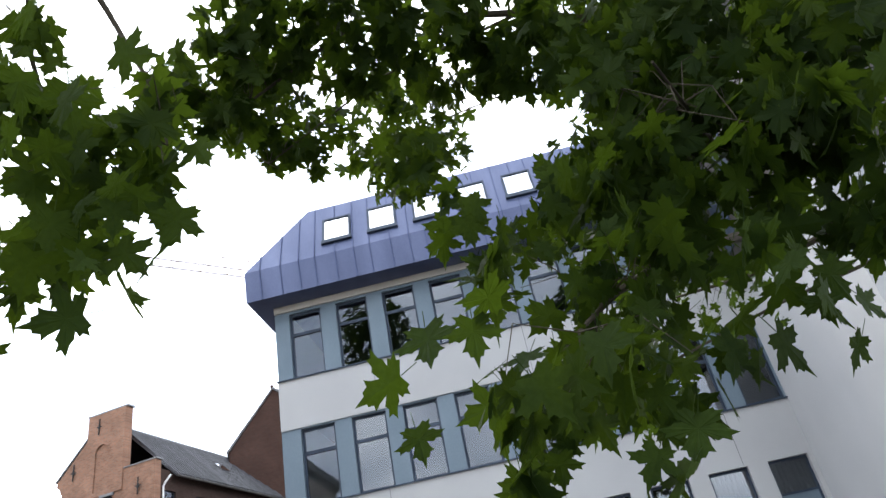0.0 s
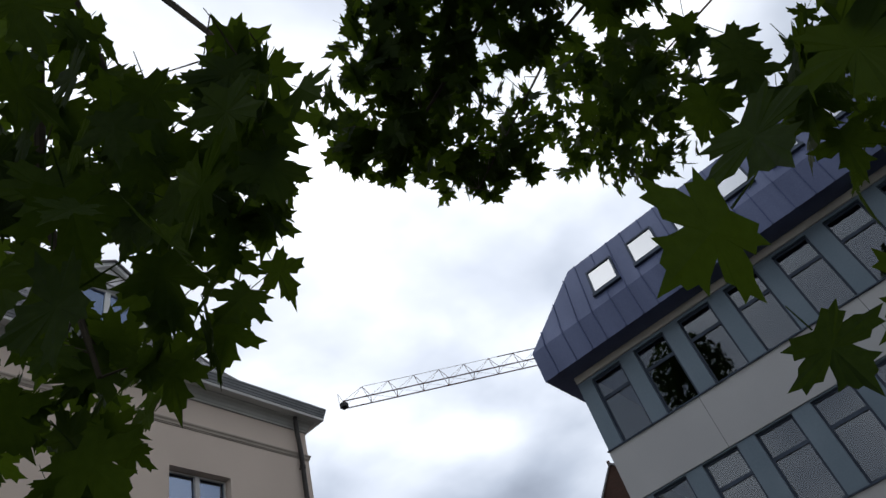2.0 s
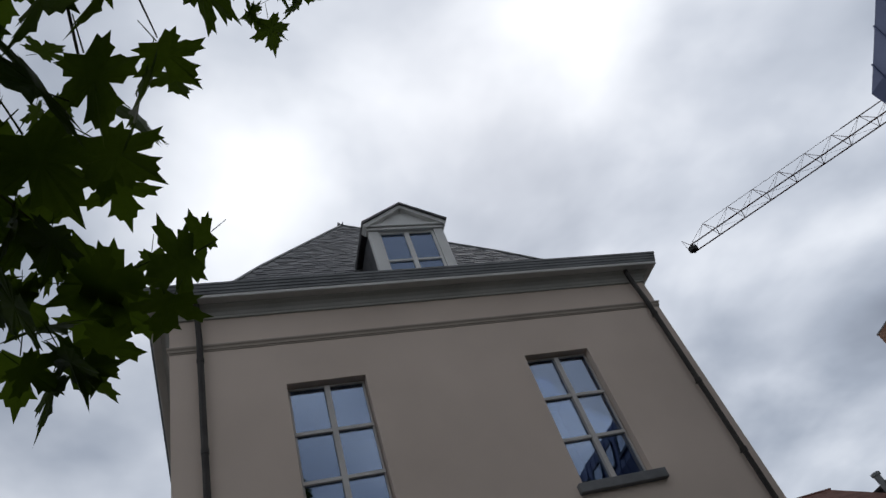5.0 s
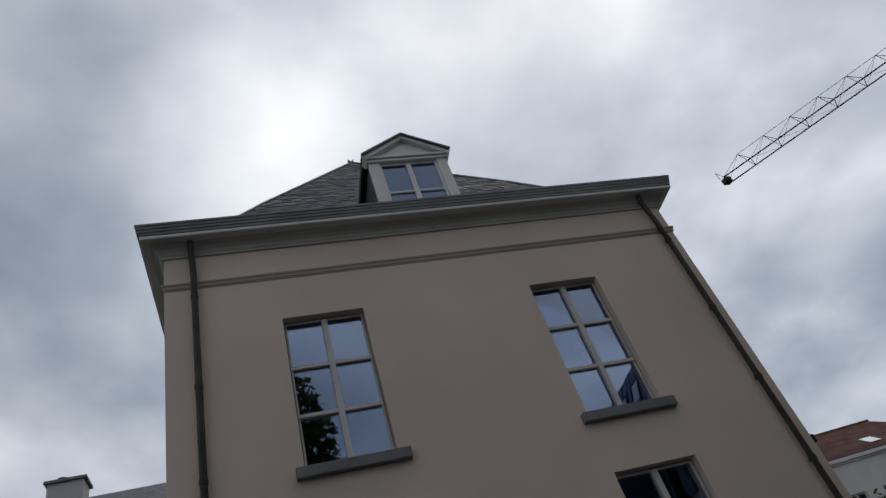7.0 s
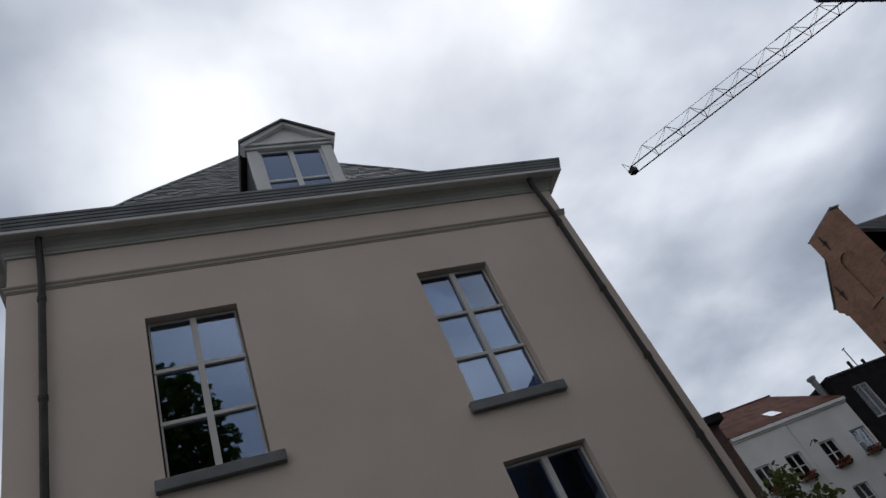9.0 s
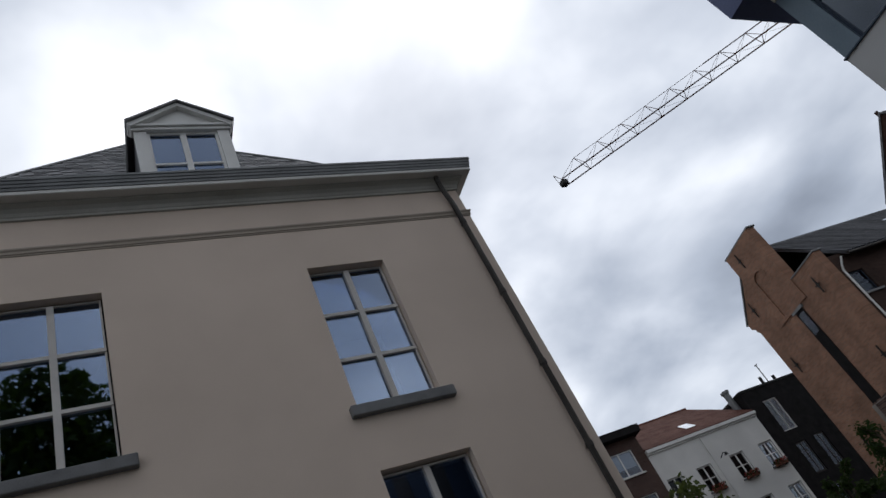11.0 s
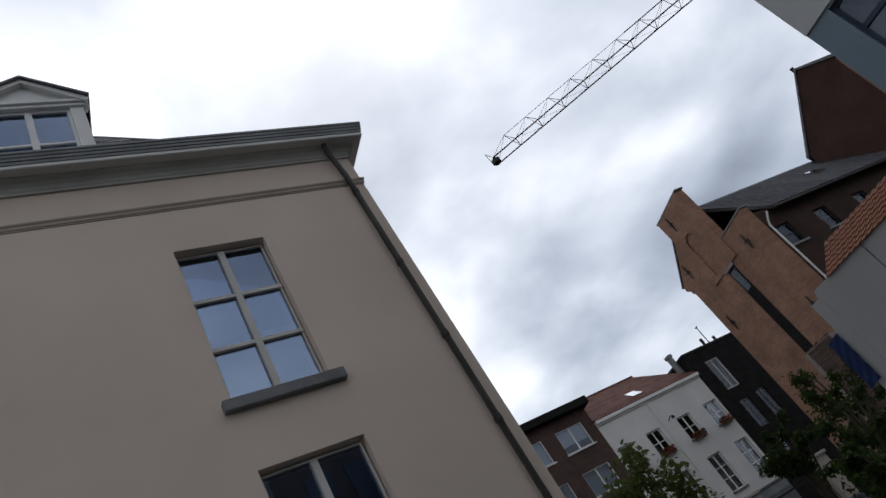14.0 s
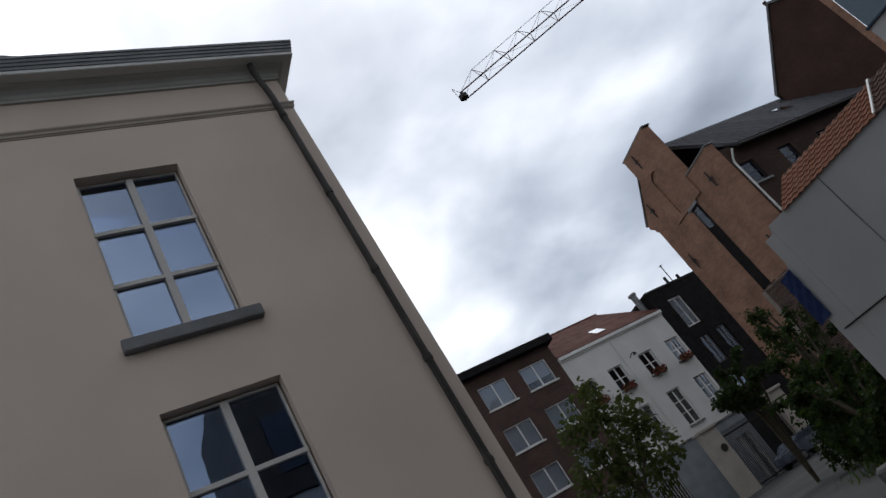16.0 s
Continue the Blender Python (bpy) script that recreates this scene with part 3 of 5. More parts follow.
def sash(parent, x0, x1, z0, z1, y, cols, rows, fm, gm, m=None, bar=0.05, edge=0.07, depth=0.07, mid_bar=None, make=None, outer=None, proud=0.004):
    """A window set back in an opening: frame, bars and panes, under the given parent."""
    make = make or hpart
    win = make("window", boxes((x0, x0 + edge, y, y + depth, z0, z1), (x1 - edge, x1, y, y + depth, z0, z1), (x0 + edge, x1 - edge, y, y + depth, z1 - edge, z1), (x0 + edge, x1 - edge, y, y + depth, z0, z0 + edge)), outer or fm, parent=parent)
    ix0, ix1, iz0, iz1 = x0 + edge, x1 - edge, z0 + edge, z1 - edge
    w, h = (ix1 - ix0) / cols, (iz1 - iz0) / rows
    for c in range(1, cols):
        b = mid_bar or bar
        make("mullion", boxes((ix0 + c * w - b / 2, ix0 + c * w + b / 2, y - proud, y + depth - 0.01, iz0, iz1)), fm, parent=win)
    for r in range(1, rows):
        make("glazing_bar", boxes((ix0 - (edge if outer else 0), ix1 + (edge if outer else 0), y + 0.01 - proud, y + depth - 0.016, iz0 + r * h - bar / 2, iz0 + r * h + bar / 2)), fm, parent=win)
    for c in range(cols):
        for r in range(rows):
            make("pane", boxes((ix0 + c * w, ix0 + (c + 1) * w, y + 0.03, y + 0.036, iz0 + r * h, iz0 + (r + 1) * h)), gm, parent=win).visible_shadow = False
    return win


for x0, x1, z0, z1 in WIN:
    sash(house, x0 + 0.02, x1 - 0.02, z0, z1 - 0.02, 0.135, 2, 3, M["bars"], G_HOUSE, bar=0.052, edge=0.026, mid_bar=0.085, outer=M["bars"], proud=0.03)
    hpart("sill", boxes((x0 - 0.12, x1 + 0.16, -0.1, 0.13, z0 - 0.16, z0 - 0.004), bevel=0.012), M["stone"], "grey stone window sill")


def hpipe(x, side):
    bm = bmesh.new()
    tube(bm, [(x, -0.17, 9.66), (x, -0.165, 9.52), (x + side * 0.035, -0.13, 9.34), (x + side * 0.08, -0.105, 9.12), (x + side * 0.10, -0.10, 8.95), (x + side * 0.10, -0.10, 0.0)], 0.05, 10)
    p = hpart("downpipe", bm, M["pipe"], "dark zinc downpipe")
    for z in (8.55, 6.95, 5.55, 4.15, 2.75, 1.3):
        b = bmesh.new()
        rod(b, (x + side * 0.10, -0.10, z - 0.035), (x + side * 0.10, -0.10, z + 0.035), 0.06, 10)
        hpart("pipe_collar", b, M["pipe"], parent=p)
        hpart("pipe_bracket", boxes((x + side * 0.10 - 0.012, x + side * 0.10 + 0.012, -0.06, 0.0, z - 0.012, z + 0.012)), M["pipe"], parent=p)


hpipe(2.86, 1)
hpipe(-5.33, 0.2)

# dormer
HM = Matrix.Translation((1.23, 0, -0.07))   # it sits low behind the gutter
dorm = hpart("dormer", boxes((-1.99, -1.85, 0.16, 3.2, 10.42, 11.66), (-0.58, -0.44, 0.16, 3.2, 10.42, 11.66)), M["darkslate"], "white painted dormer with a small pediment")
hpart("dormer_post", boxes((-2.0, -1.80, 0.10, 0.2, 10.40, 11.60)), M["white"], parent=dorm)
hpart("dormer_post", boxes((-0.63, -0.43, 0.10, 0.2, 10.40, 11.60)), M["white"], parent=dorm)
hpart("dormer_sill", boxes((-2.03, -0.40, 0.06, 0.22, 10.33, 10.40)), M["white"], parent=dorm)
sash(house, -1.80, -0.63, 10.40, 11.60, 0.14, 2, 1, M["white"], G_HOUSE, bar=0.04, edge=0.05, mid_bar=0.1)
hpart("blind", boxes((-1.77, -0.66, 0.26, 0.28, 10.44, 11.56)), M["blind"], "pale blind behind the glass", dorm)
hpart("glazing_bar", boxes((-1.77, -0.66, 0.135, 0.19, 10.76, 10.80)), M["white"], parent=dorm)
hpart("entablature", boxes((-2.04, -0.39, 0.06, 0.24, 11.60, 11.67), (-2.08, -0.35, 0.02, 0.24, 11.67, 11.73), bevel=0.008), M["white"], parent=dorm)
hpart("pediment", prism(bmesh.new(), [(-2.02, 11.73), (-0.41, 11.73), (-1.215, 12.22)], 0.14, south(0.1)), M["white"], parent=dorm)
for sgn in (-1, 1):
    e = Vector((-1.215 + sgn * 0.88, 0, 11.72))
    a = Vector((-1.215, 0, 12.28))
    n = Vector((-(a - e).z, 0, (a - e).x)).normalized() * (1 if sgn < 0 else -1)
    for nm, t0, t1, y0, y1, mat in (("raking_moulding", -0.10, 0.0, 0.0, 0.26, M["white"]), ("dormer_roof", 0.004, 0.05, -0.05, 3.4, M["slate"])):
        bm = bmesh.new()
        prism(bm, [((e + n * t0).x, (e + n * t0).z), ((a + n * t0 * 1.18).x * 0 - 1.215, (a + n * t0).z), (-1.215, (a + n * t1).z), ((e + n * t1).x, (e + n * t1).z)], y1 - y0, south(y0))
        hpart(nm, bm, mat, parent=dorm)

# ---------------------------------------------------------------- office building with blue mansard
OX, OY, OL = 10.58, -3.42, 36.0
office = thing("office_building", "modern white rendered office building with blue zinc mansard roof", "office building", pose(OX, OY, 0))
OM = Matrix.Translation((-OX, -OY, 0))


def opart(name, bm, mat, label="", parent=None):
    bmesh.ops.transform(bm, matrix=OM, verts=bm.verts)
    return part(name, bm, mat, parent or office, label)


OW = west(OX)
BAY, WW = 1.42, 0.95
bays = [3.86 + BAY * k for k in range(21)]
TOP = [(b, b + WW, 8.83, 10.86) for b in bays]
MID = [(b + 0.1, b + 0.1 + WW, 5.33, 7.34) for b in bays]
LOW = [(b + 0.02, b + 0.02 + WW, 2.25, 3.95) for b in bays]
GND = [(b + 0.02, b + 0.02 + WW, 0.5, 1.35) for b in bays]
U0, U1 = -OY, -OY + OL
opart("wall", wall(U0, U1, 8.79, 11.0, 0.3, TOP, OW), M["panel"], "blue-grey panelled window strip")
opart("wall", wall(U0, U1, 5.29, 7.38, 0.3, MID, OW), M["panel"], "blue-grey panelled window strip")
opart("wall", wall(U0, U1, 7.38, 8.79, 0.34, [], west(OX - 0.04)), M["render"], "white rendered band")
opart("wall", wall(U0, U1, -0.1, 5.29, 0.34, LOW + GND, west(OX - 0.04)), M["render"], "white rendered lower wall")
opart("head_band", boxes((OX - 0.05, OX + 0.3, OY - OL, OY, 10.95, 11.18)), M["soffit"], "cream band under the eaves")
opart("ledge", boxes((OX - 0.09, OX - 0.0, OY - OL, OY + 0.02, 8.79, 8.822)), M["darkframe"])
opart("ledge", boxes((OX - 0.09, OX - 0.0, OY - OL, OY + 0.02, 5.29, 5.322)), M["darkframe"])
opart("wall", boxes((OX + 0.3, OX + 13.0, OY - 0.3, OY, -0.1, 11.15)), M["render"], "white rendered end wall")
opart("wall", boxes((OX + 12.7, OX + 13.0, OY - OL, OY - 0.3, -0.1, 11.15)), M["render"])
opart("wall", boxes((OX + 0.3, OX + 12.7, OY - OL, OY - OL + 0.3, -0.1, 11.15)), M["render"])
for z in (4.6, 8.0):
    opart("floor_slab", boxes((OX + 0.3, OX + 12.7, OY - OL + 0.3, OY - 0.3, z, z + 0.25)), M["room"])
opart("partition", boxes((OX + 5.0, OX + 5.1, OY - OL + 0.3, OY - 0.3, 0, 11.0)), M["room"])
for k in range(7):   # narrow joints in the render
    y = OY - 2.75 - 4.26 * k
    for z0, z1 in ((7.39, 8.78), (3.98, 5.28)):
        opart("render_joint", boxes((OX - 0.044, OX - 0.036, y - 0.008, y + 0.008, z0, z1)), M["stone"])


def osash(name, bm, mat, label="", parent=None):
    bmesh.ops.transform(bm, matrix=OW, verts=bm.verts)
    return opart(name, bm, mat, label, parent)


def office_window(u0, u1, z0, z1, kind, pane_mat=None):
    e = 0.06
    w = osash("window", boxes((u0, u0 + e, 0.1, 0.18, z0, z1), (u1 - e, u1, 0.1, 0.18, z0, z1), (u0 + e, u1 - e, 0.1, 0.18, z1 - e, z1), (u0 + e, u1 - e, 0.1, 0.18, z0, z0 + e)), M["darkframe"], parent=office)
    if kind == "upper":
        zt = z1 - 0.70
        osash("transom", boxes((u0 + e, u1 - e, 0.095, 0.18, zt, zt + 0.09)), M["darkframe"], parent=w)
        panes = [(z0 + e, zt), (zt + 0.09, z1 - e)]
    else:
        zt = z0 + 0.9
        osash("transom", boxes((u0 + e, u1 - e, 0.095, 0.18, zt, zt + 0.05)), M["darkframe"], parent=w)
        osash("infill_panel", boxes((u0 + e, u1 - e, 0.115, 0.15, z0 + e, zt)), M["panel"], parent=w)
        panes = [(zt + 0.05, z1 - e)]
        if kind == "curtained":
            b = bmesh.new()
            n = 22
            vs = [[b.verts.new((u0 + e + (u1 - u0 - 2 * e) * k / n, 0.24 + 0.025 * math.sin(k * 2.1 + u0), z)) for k in range(n + 1)] for z in (zt - 0.1, z1 - e)]
            for k in range(n):
                b.faces.new((vs[0][k], vs[0][k + 1], vs[1][k + 1], vs[1][k]))
            bmesh.ops.solidify(b, geom=b.faces[:], thickness=0.004)
            osash("curtain", b, M["curtain"], "gathered net curtain", parent=w)
    for a, b in panes:
        osash("pane", boxes((u0 + e, u1 - e, 0.13, 0.138, a, b)), pane_mat or G_OFFICE, parent=w).visible_shadow = False


for k, b in enumerate(bays[:16]):
    office_window(*TOP[k], "upper", None if k else G_PLAIN)
    office_window(*MID[k], "upper", None if k else G_PLAIN)
    office_window(*LOW[k], "curtained" if 6 <= k <= 11 else "lower")
for k in range(16, 21):
    for row in (TOP, MID, LOW):
        office_window(*row[k], "upper" if row is not LOW else "lower")

# mansard: fascia, then a steep face; hipped towards the end wall
FX0, FY1 = OX - 0.86, OY + 0.55
ZB, ZF, ZT = 11.16, 12.09, 14.2
TX0, TY1 = OX - 0.22, OY - 1.37
bm = bmesh.new()
far_y = OY - OL - 0.5
low = [bm.verts.new(v) for v in ((FX0 + 0.12, far_y, ZB), (FX0 + 0.12, FY1, ZB), (OX + 13.5, FY1, ZB), (OX + 13.5, far_y, ZB))]
fas = [bm.verts.new(v) for v in ((FX0, far_y, ZF), (FX0, FY1 - 0.02, ZF), (OX + 13.6, FY1 - 0.02, ZF), (OX + 13.6, far_y, ZF))]
top = [bm.verts.new(v) for v in ((TX0, far_y + 1.8, ZT), (TX0, TY1, ZT), (OX + 12.6, TY1, ZT), (OX + 12.6, far_y + 1.8, ZT))]
inn = [bm.verts.new(v) for v in ((OX + 0.04, far_y + 0.8, ZB - 0.004), (OX + 0.04, OY - 0.06, ZB - 0.004), (OX + 12.8, OY - 0.06, ZB - 0.004), (OX + 12.8, far_y + 0.8, ZB - 0.004))]
for p, q in ((low, fas), (fas, top), (inn, low)):
    for k in range(4):
        bm.faces.new((p[k], p[(k + 1) % 4], q[(k + 1) % 4], q[k]))
bm.faces.new(top)
bmesh.ops.recalc_face_normals(bm, faces=bm.faces)
mansard = opart("mansard_roof", bm, M["zinc"], "blue standing-seam zinc mansard")
for k in range(58):
    y = OY + 0.05 - 0.56 * k - (0.07 if k % 3 else 0)
    if y < far_y + 2:
        break
    b = bmesh.new()
    zt = ZT if y < TY1 else ZF + (ZT - ZF) * (FY1 - y) / (FY1 - TY1)
    f = (zt - ZF) / (ZT - ZF)
    prism(b, [(0, ZB + 0.01), (-0.03, ZB + 0.01), (-0.03 - 0.12, ZF + 0.01), (-0.03 - 0.12 + (TX0 - FX0) * f, zt), (-0.12 + (TX0 - FX0) * f, zt), (-0.12, ZF)], 0.028, Matrix(((1, 0, 0, FX0 + 0.12), (0, 1, 0, y), (0, 0, 1, 0), (0, 0, 0, 1))))
    opart("standing_seam", b, M["seam"], parent=mansard)
for k in range(8):
    x = OX + 0.1 + 0.6 * k
    b = bmesh.new()
    rod(b, (x, FY1 + 0.004, ZB), (x, FY1 - 0.016, ZF), 0.016, 4), rod(b, (x, FY1 - 0.016, ZF), (x, TY1 + 0.004, ZT), 0.016, 4)
    opart("standing_seam", b, M["seam"], parent=mansard)
# skylights lie in the steep face
slope = Vector((TX0 - FX0, 0, ZT - ZF)).normalized()
outw = Vector((-slope.z, 0, slope.x))
for k in range(21):
    y1 = -5.30 - 1.415 * k
    o = Vector((FX0, 0, ZF)) + slope * 0.50
    fr = Matrix(((0, slope.x, outw.x, o.x), (-1, 0, 0, y1), (0, slope.z, outw.z, o.z), (0, 0, 0, 1)))
    w, h = 0.88, 1.02
    b = bmesh.new()
    for r in ((0, w, 0, 0.06), (0, w, h - 0.06, h), (0, 0.06, 0.06, h - 0.06), (w - 0.06, w, 0.06, h - 0.06)):
        box(b, r[0], r[1], r[2], r[3], -0.02, 0.07, fr)
    s = opart("skylight", b, M["darkframe"], "dark framed roof window")
    b = bmesh.new()
    box(b, -0.03, w + 0.03, -0.10, -0.004, -0.02, 0.09, fr)
    opart("flashing", b, M["darkframe"], parent=s)
    b = bmesh.new()
    box(b, 0.06, w - 0.06, 0.06, h - 0.06, 0.03, 0.038, fr)
    opart("pane", b, G_SKYLIGHT, parent=s)

lamp = thing("wall_lamp", "small yellowed glass wall lamp on a bracket", "wall lamp", pose(OX - 0.05, -17.9, 4.25))
part("bracket", boxes((-0.02, 0.01, -0.04, 0.04, -0.1, 0.1), (-0.12, -0.02, -0.015, 0.015, 0.02, 0.05)), M["iron"], lamp)
b = bmesh.new()
rod(b, (-0.14, 0, -0.12), (-0.14, 0, 0.1), 0.07, 10, 0.1), rod(b, (-0.14, 0, 0.1), (-0.14, 0, 0.16), 0.11, 10, 0.03)
part("shade", b, M["lampglass"], lamp)

# rear wing of the office across the yard
wing = tagged(new("office_wing"), "dark zinc-clad rear wing of the office", "office wing")
wing.matrix_world = pose(4.5, -16.3, 0)
part("wall", boxes((0, 6.6, -6.0, 0, -0.1, 8.2)), M["render"], wing, "white rendered lower wall")
part("upper_wall", boxes((-0.1, 6.6, -6.1, 0.1, 8.2, 13.2), bevel=0.03), M["pipe"], wing, "dark zinc cladding")
for x in (1.0, 2.6, 4.2):
    part("window", boxes((x, x + 1.0, 0.1, 0.14, 9.0, 11.2), bevel=0.01), M["darkframe"], wing)

# ---------------------------------------------------------------- brick house with a stepped gable
VZ = Matrix(((0, 1, 0, 0), (1, 0, 0, 0), (0, 0, 1, 0), (0, 0, 0, 1)))   # (v, depth, z) to (depth, v, z)
gable = thing("gable_house", "old orange brick house with a stepped gable and slate roof", "house", pose(28.15, 13.0, 0, 0, 0, -12))
OUT = [(2.9, -0.1), (2.9, 13.1), (3.05, 13.25), (3.05, 13.4), (3.3, 13.6), (3.3, 13.85), (1.32, 15.75), (1.32, 17.05), (-1.31, 17.05), (-1.31, 13.5), (-3.4, 13.5), (-3.4, -0.1)]
part("gable_wall", prism(bmesh.new(), OUT, 0.45, VZ), M["orange"], gable, "orange brick stepped gable wall")
part("coping", boxes((-0.06, 0.51, -1.42, 1.43, 17.05, 17.14), bevel=0.015), M["stone"], gable)
part("coping", boxes((-0.05, 0.5, -3.5, -1.32, 13.5, 13.57), bevel=0.012), M["stone"], gable)
bm = bmesh.new()
prism(bm, [(3.36, 13.86), (1.34, 15.80), (1.34, 15.88), (3.42, 13.92)], 0.55, Matrix.Translation((-0.05, 0, 0)) @ VZ)
part("coping", bm, M["stone"], gable)
bm = boxes((-0.08, 0, -1.30, -0.27, 12.4, 17.04), (-0.08, 0, 0.67, 1.31, 12.4, 17.04), (-0.08, 0, -0.27, 0.67, 12.4, 12.62))
prism(bm, [(-0.27, 17.04)] + [(0.2 - 0.47 * math.cos(math.pi * k / 12), 14.75 + 0.47 * math.sin(math.pi * k / 12)) for k in range(13)] + [(0.67, 17.04)], 0.08, Matrix.Translation((-0.08, 0, 0)) @ VZ)
part("pilaster", bm, M["orange"], gable, "brick pilaster with a round-headed niche")
bm = bmesh.new()
for k in range(9):
    a0, a1 = math.pi * k / 9, math.pi * (k + 1) / 9
    q = [(r * math.cos(e), 14.75 + r * math.sin(e)) for r, e in ((0.47, a0), (0.47, a1), (0.60, a1), (0.60, a0))]
    prism(bm, q, 0.03, Matrix.Translation((-0.105, 0.2, 0)) @ VZ)
part("niche_arch", bm, M["orange"], gable, "ring of brick round the niche head")
slot = part("hoist_shaft", boxes((-0.03, -0.004, -0.62, 0.02, 6.9, 12.25)), M["blackwall"], gable, "tall dark loft doorway strip")
part("lintel", boxes((-0.12, 0.0, -0.75, 0.15, 12.25, 12.39)), M["stone"], slot)
part("pane", boxes((-0.05, -0.034, -0.52, -0.08, 10.9, 12.1)), G_PLAIN, slot)
for v, z in ((0.5, 16.3), (2.1, 14.1), (-2.4, 12.3), (2.2, 10.6), (-2.5, 8.2), (1.9, 6.0), (0.6, 3.5), (-2.3, 3.8)):
    b = bmesh.new()
    box(b, -0.13, -0.09, v - 0.03, v + 0.03, z - 0.46, z + 0.46), box(b, -0.132, -0.092, v - 0.17, v + 0.17, z - 0.028, z + 0.028), box(b, -0.128, -0.09, v - 0.06, v + 0.06, z - 0.12, z + 0.12)
    box(b, -0.08, 0.0, v - 0.02, v + 0.02, z - 0.02, z + 0.02)
    part("wall_anchor", b, M["iron"], gable, "black iron wall anchor")
SW = Matrix(((1, 0, 0, 0), (0, 1, 0, -3.4), (0, 0, 1, 0), (0, 0, 0, 1)))
holes = [(0.75, 1.65, 10.75, 11.95), (3.35, 4.25, 10.75, 11.95), (6.1, 7.0, 10.9, 11.9), (0.9, 1.8, 7.2, 8.7), (3.5, 4.4, 7.2, 8.7)]
# these walls are in shade, which the darker brick colour carries
part("side_wall", wall(0.45, 11.5, -0.1, 13.02, 0.4, holes, SW), M["brown"], gable, "brown brick side wall, darkened in colour for its shaded side")
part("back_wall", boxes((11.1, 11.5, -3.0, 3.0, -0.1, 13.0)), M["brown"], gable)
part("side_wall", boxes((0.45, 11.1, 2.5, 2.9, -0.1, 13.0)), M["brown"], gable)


def gpart(name, bm, mat, label="", parent=None):
    return part(name, bm, mat, parent or gable, label)


for u0, u1, z0, z1 in holes:
    w = sash(gable, u0, u1, z0, z1, -3.28, 1, 2, M["darkframe"], G_PLAIN, make=gpart, bar=0.04, edge=0.05)
    gpart("sill", boxes((u0 - 0.12, u1 + 0.12, -3.5, -3.24, z0 - 0.1, z0 - 0.003)), M["stone"], parent=w)
bm = bmesh.new()
for s, e in ((-1, -3.85), (1, 3.3)):
    prism(bm, [(0, 16.35), (e, 12.75), (e, 12.62), (0, 16.2)], 10.6, Matrix.Translation((1.15, 0, 0)) @ VZ)
groof = part("roof", bm, M["darkslate"], gable, "grey slate roof")
for k in range(40):   # rolls of the dark glazed tiles run down the slope
    x = 1.25 + 0.265 * k
    part("tile_roll", rod(bmesh.new(), (x, -0.06, 16.36), (x, -3.88, 12.77), 0.055, 6), M["darkslate"], groof)
part("ridge", boxes((1.1, 11.8, -0.1, 0.1, 16.32, 16.42)), M["gutter"], groof)
b = bmesh.new()
box(b, 0, 0.8, 0, 0.75, 0, 0.06, Matrix.Translation((7.2, -2.3, 14.34)) @ Matrix.Rotation(math.atan2(3.6, 3.85), 4, "X"))
part("roof_window", b, G_SKYLIGHT, groof, "bright roof window")
b = bmesh.new()
rod(b, (1.1, -3.93, 12.65), (11.8, -3.93, 12.65), 0.07, 8)
part("gutter", b, M["pipe"], gable)
b = bmesh.new()
tube(b, [(0.62, -3.9, 12.6), (0.6, -3.6, 12.3), (0.6, -3.46, 12.1), (0.6, -3.46, 0.0)], 0.05, 8)
part("downpipe", b, M["white"], gable, "pale downpipe")

# ---------------------------------------------------------------- dark brick gable beyond it
tall = thing("brick_building", "tall dark red-brown brick building with a bare side gable", "building", pose(38.87, 7.23, 0, 0, 0, 18.8))
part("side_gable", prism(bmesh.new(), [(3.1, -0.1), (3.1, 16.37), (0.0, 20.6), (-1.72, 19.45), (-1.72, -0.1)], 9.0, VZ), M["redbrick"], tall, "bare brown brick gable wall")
# the light on this face is put into its colour: orange against the dark gable
part("front_wall", boxes((-0.02, 9.0, -2.1, -1.724, -0.1, 19.3)), M["orange"], tall, "front wall, its lit face coloured as orange brick")
part("verge", prism(bmesh.new(), [(3.2, 16.3), (0.0, 20.62), (-1.8, 19.44), (-2.2, 19.3), (-2.2, 19.42), (0.0, 20.78), (3.3, 16.4)], 9.2, Matrix.Translation((-0.1, 0, 0)) @ VZ), M["slate"], tall)
part("chimney_stub", boxes((-0.05, 0.2, -0.06, 0.16, 20.5, 20.95), bevel=0.02), M["redbrick"], tall)

# ---------------------------------------------------------------- low white annex with pantiles
annex = thing("annex", "low white rendered annex with orange pantile roof", "outbuilding", pose(10.7, -1.5, 0))
AM = Matrix.Translation((-10.7, 1.5, 0))


def apart_(name, bm, mat, label="", parent=None):
    bmesh.ops.transform(bm, matrix=AM, verts=bm.verts)
    return part(name, bm, mat, parent or annex, label)


apart_("wall", wall(-0.15, 3.41, -0.1, 4.38, 0.3, [(0.9, 2.3, 1.55, 2.5)], west(10.7)), M["greywall"], "smooth white rendered wall")
bm = bmesh.new()
prism(bm, [(-0.56, -0.1), (-0.56, 2.6), (-0.46, 3.6), (-0.154, 4.36), (-0.154, -0.1)], 0.3, west(10.7))
apart_("wall", bm, M["greywall"])
apart_("wall", boxes((11.0, 13.4, 0.3, 0.6, -0.1, 4.3)), M["greywall"])
apart_("wall", boxes((13.1, 13.4, -3.41, 0.3, -0.1, 4.1)), M["greywall"])
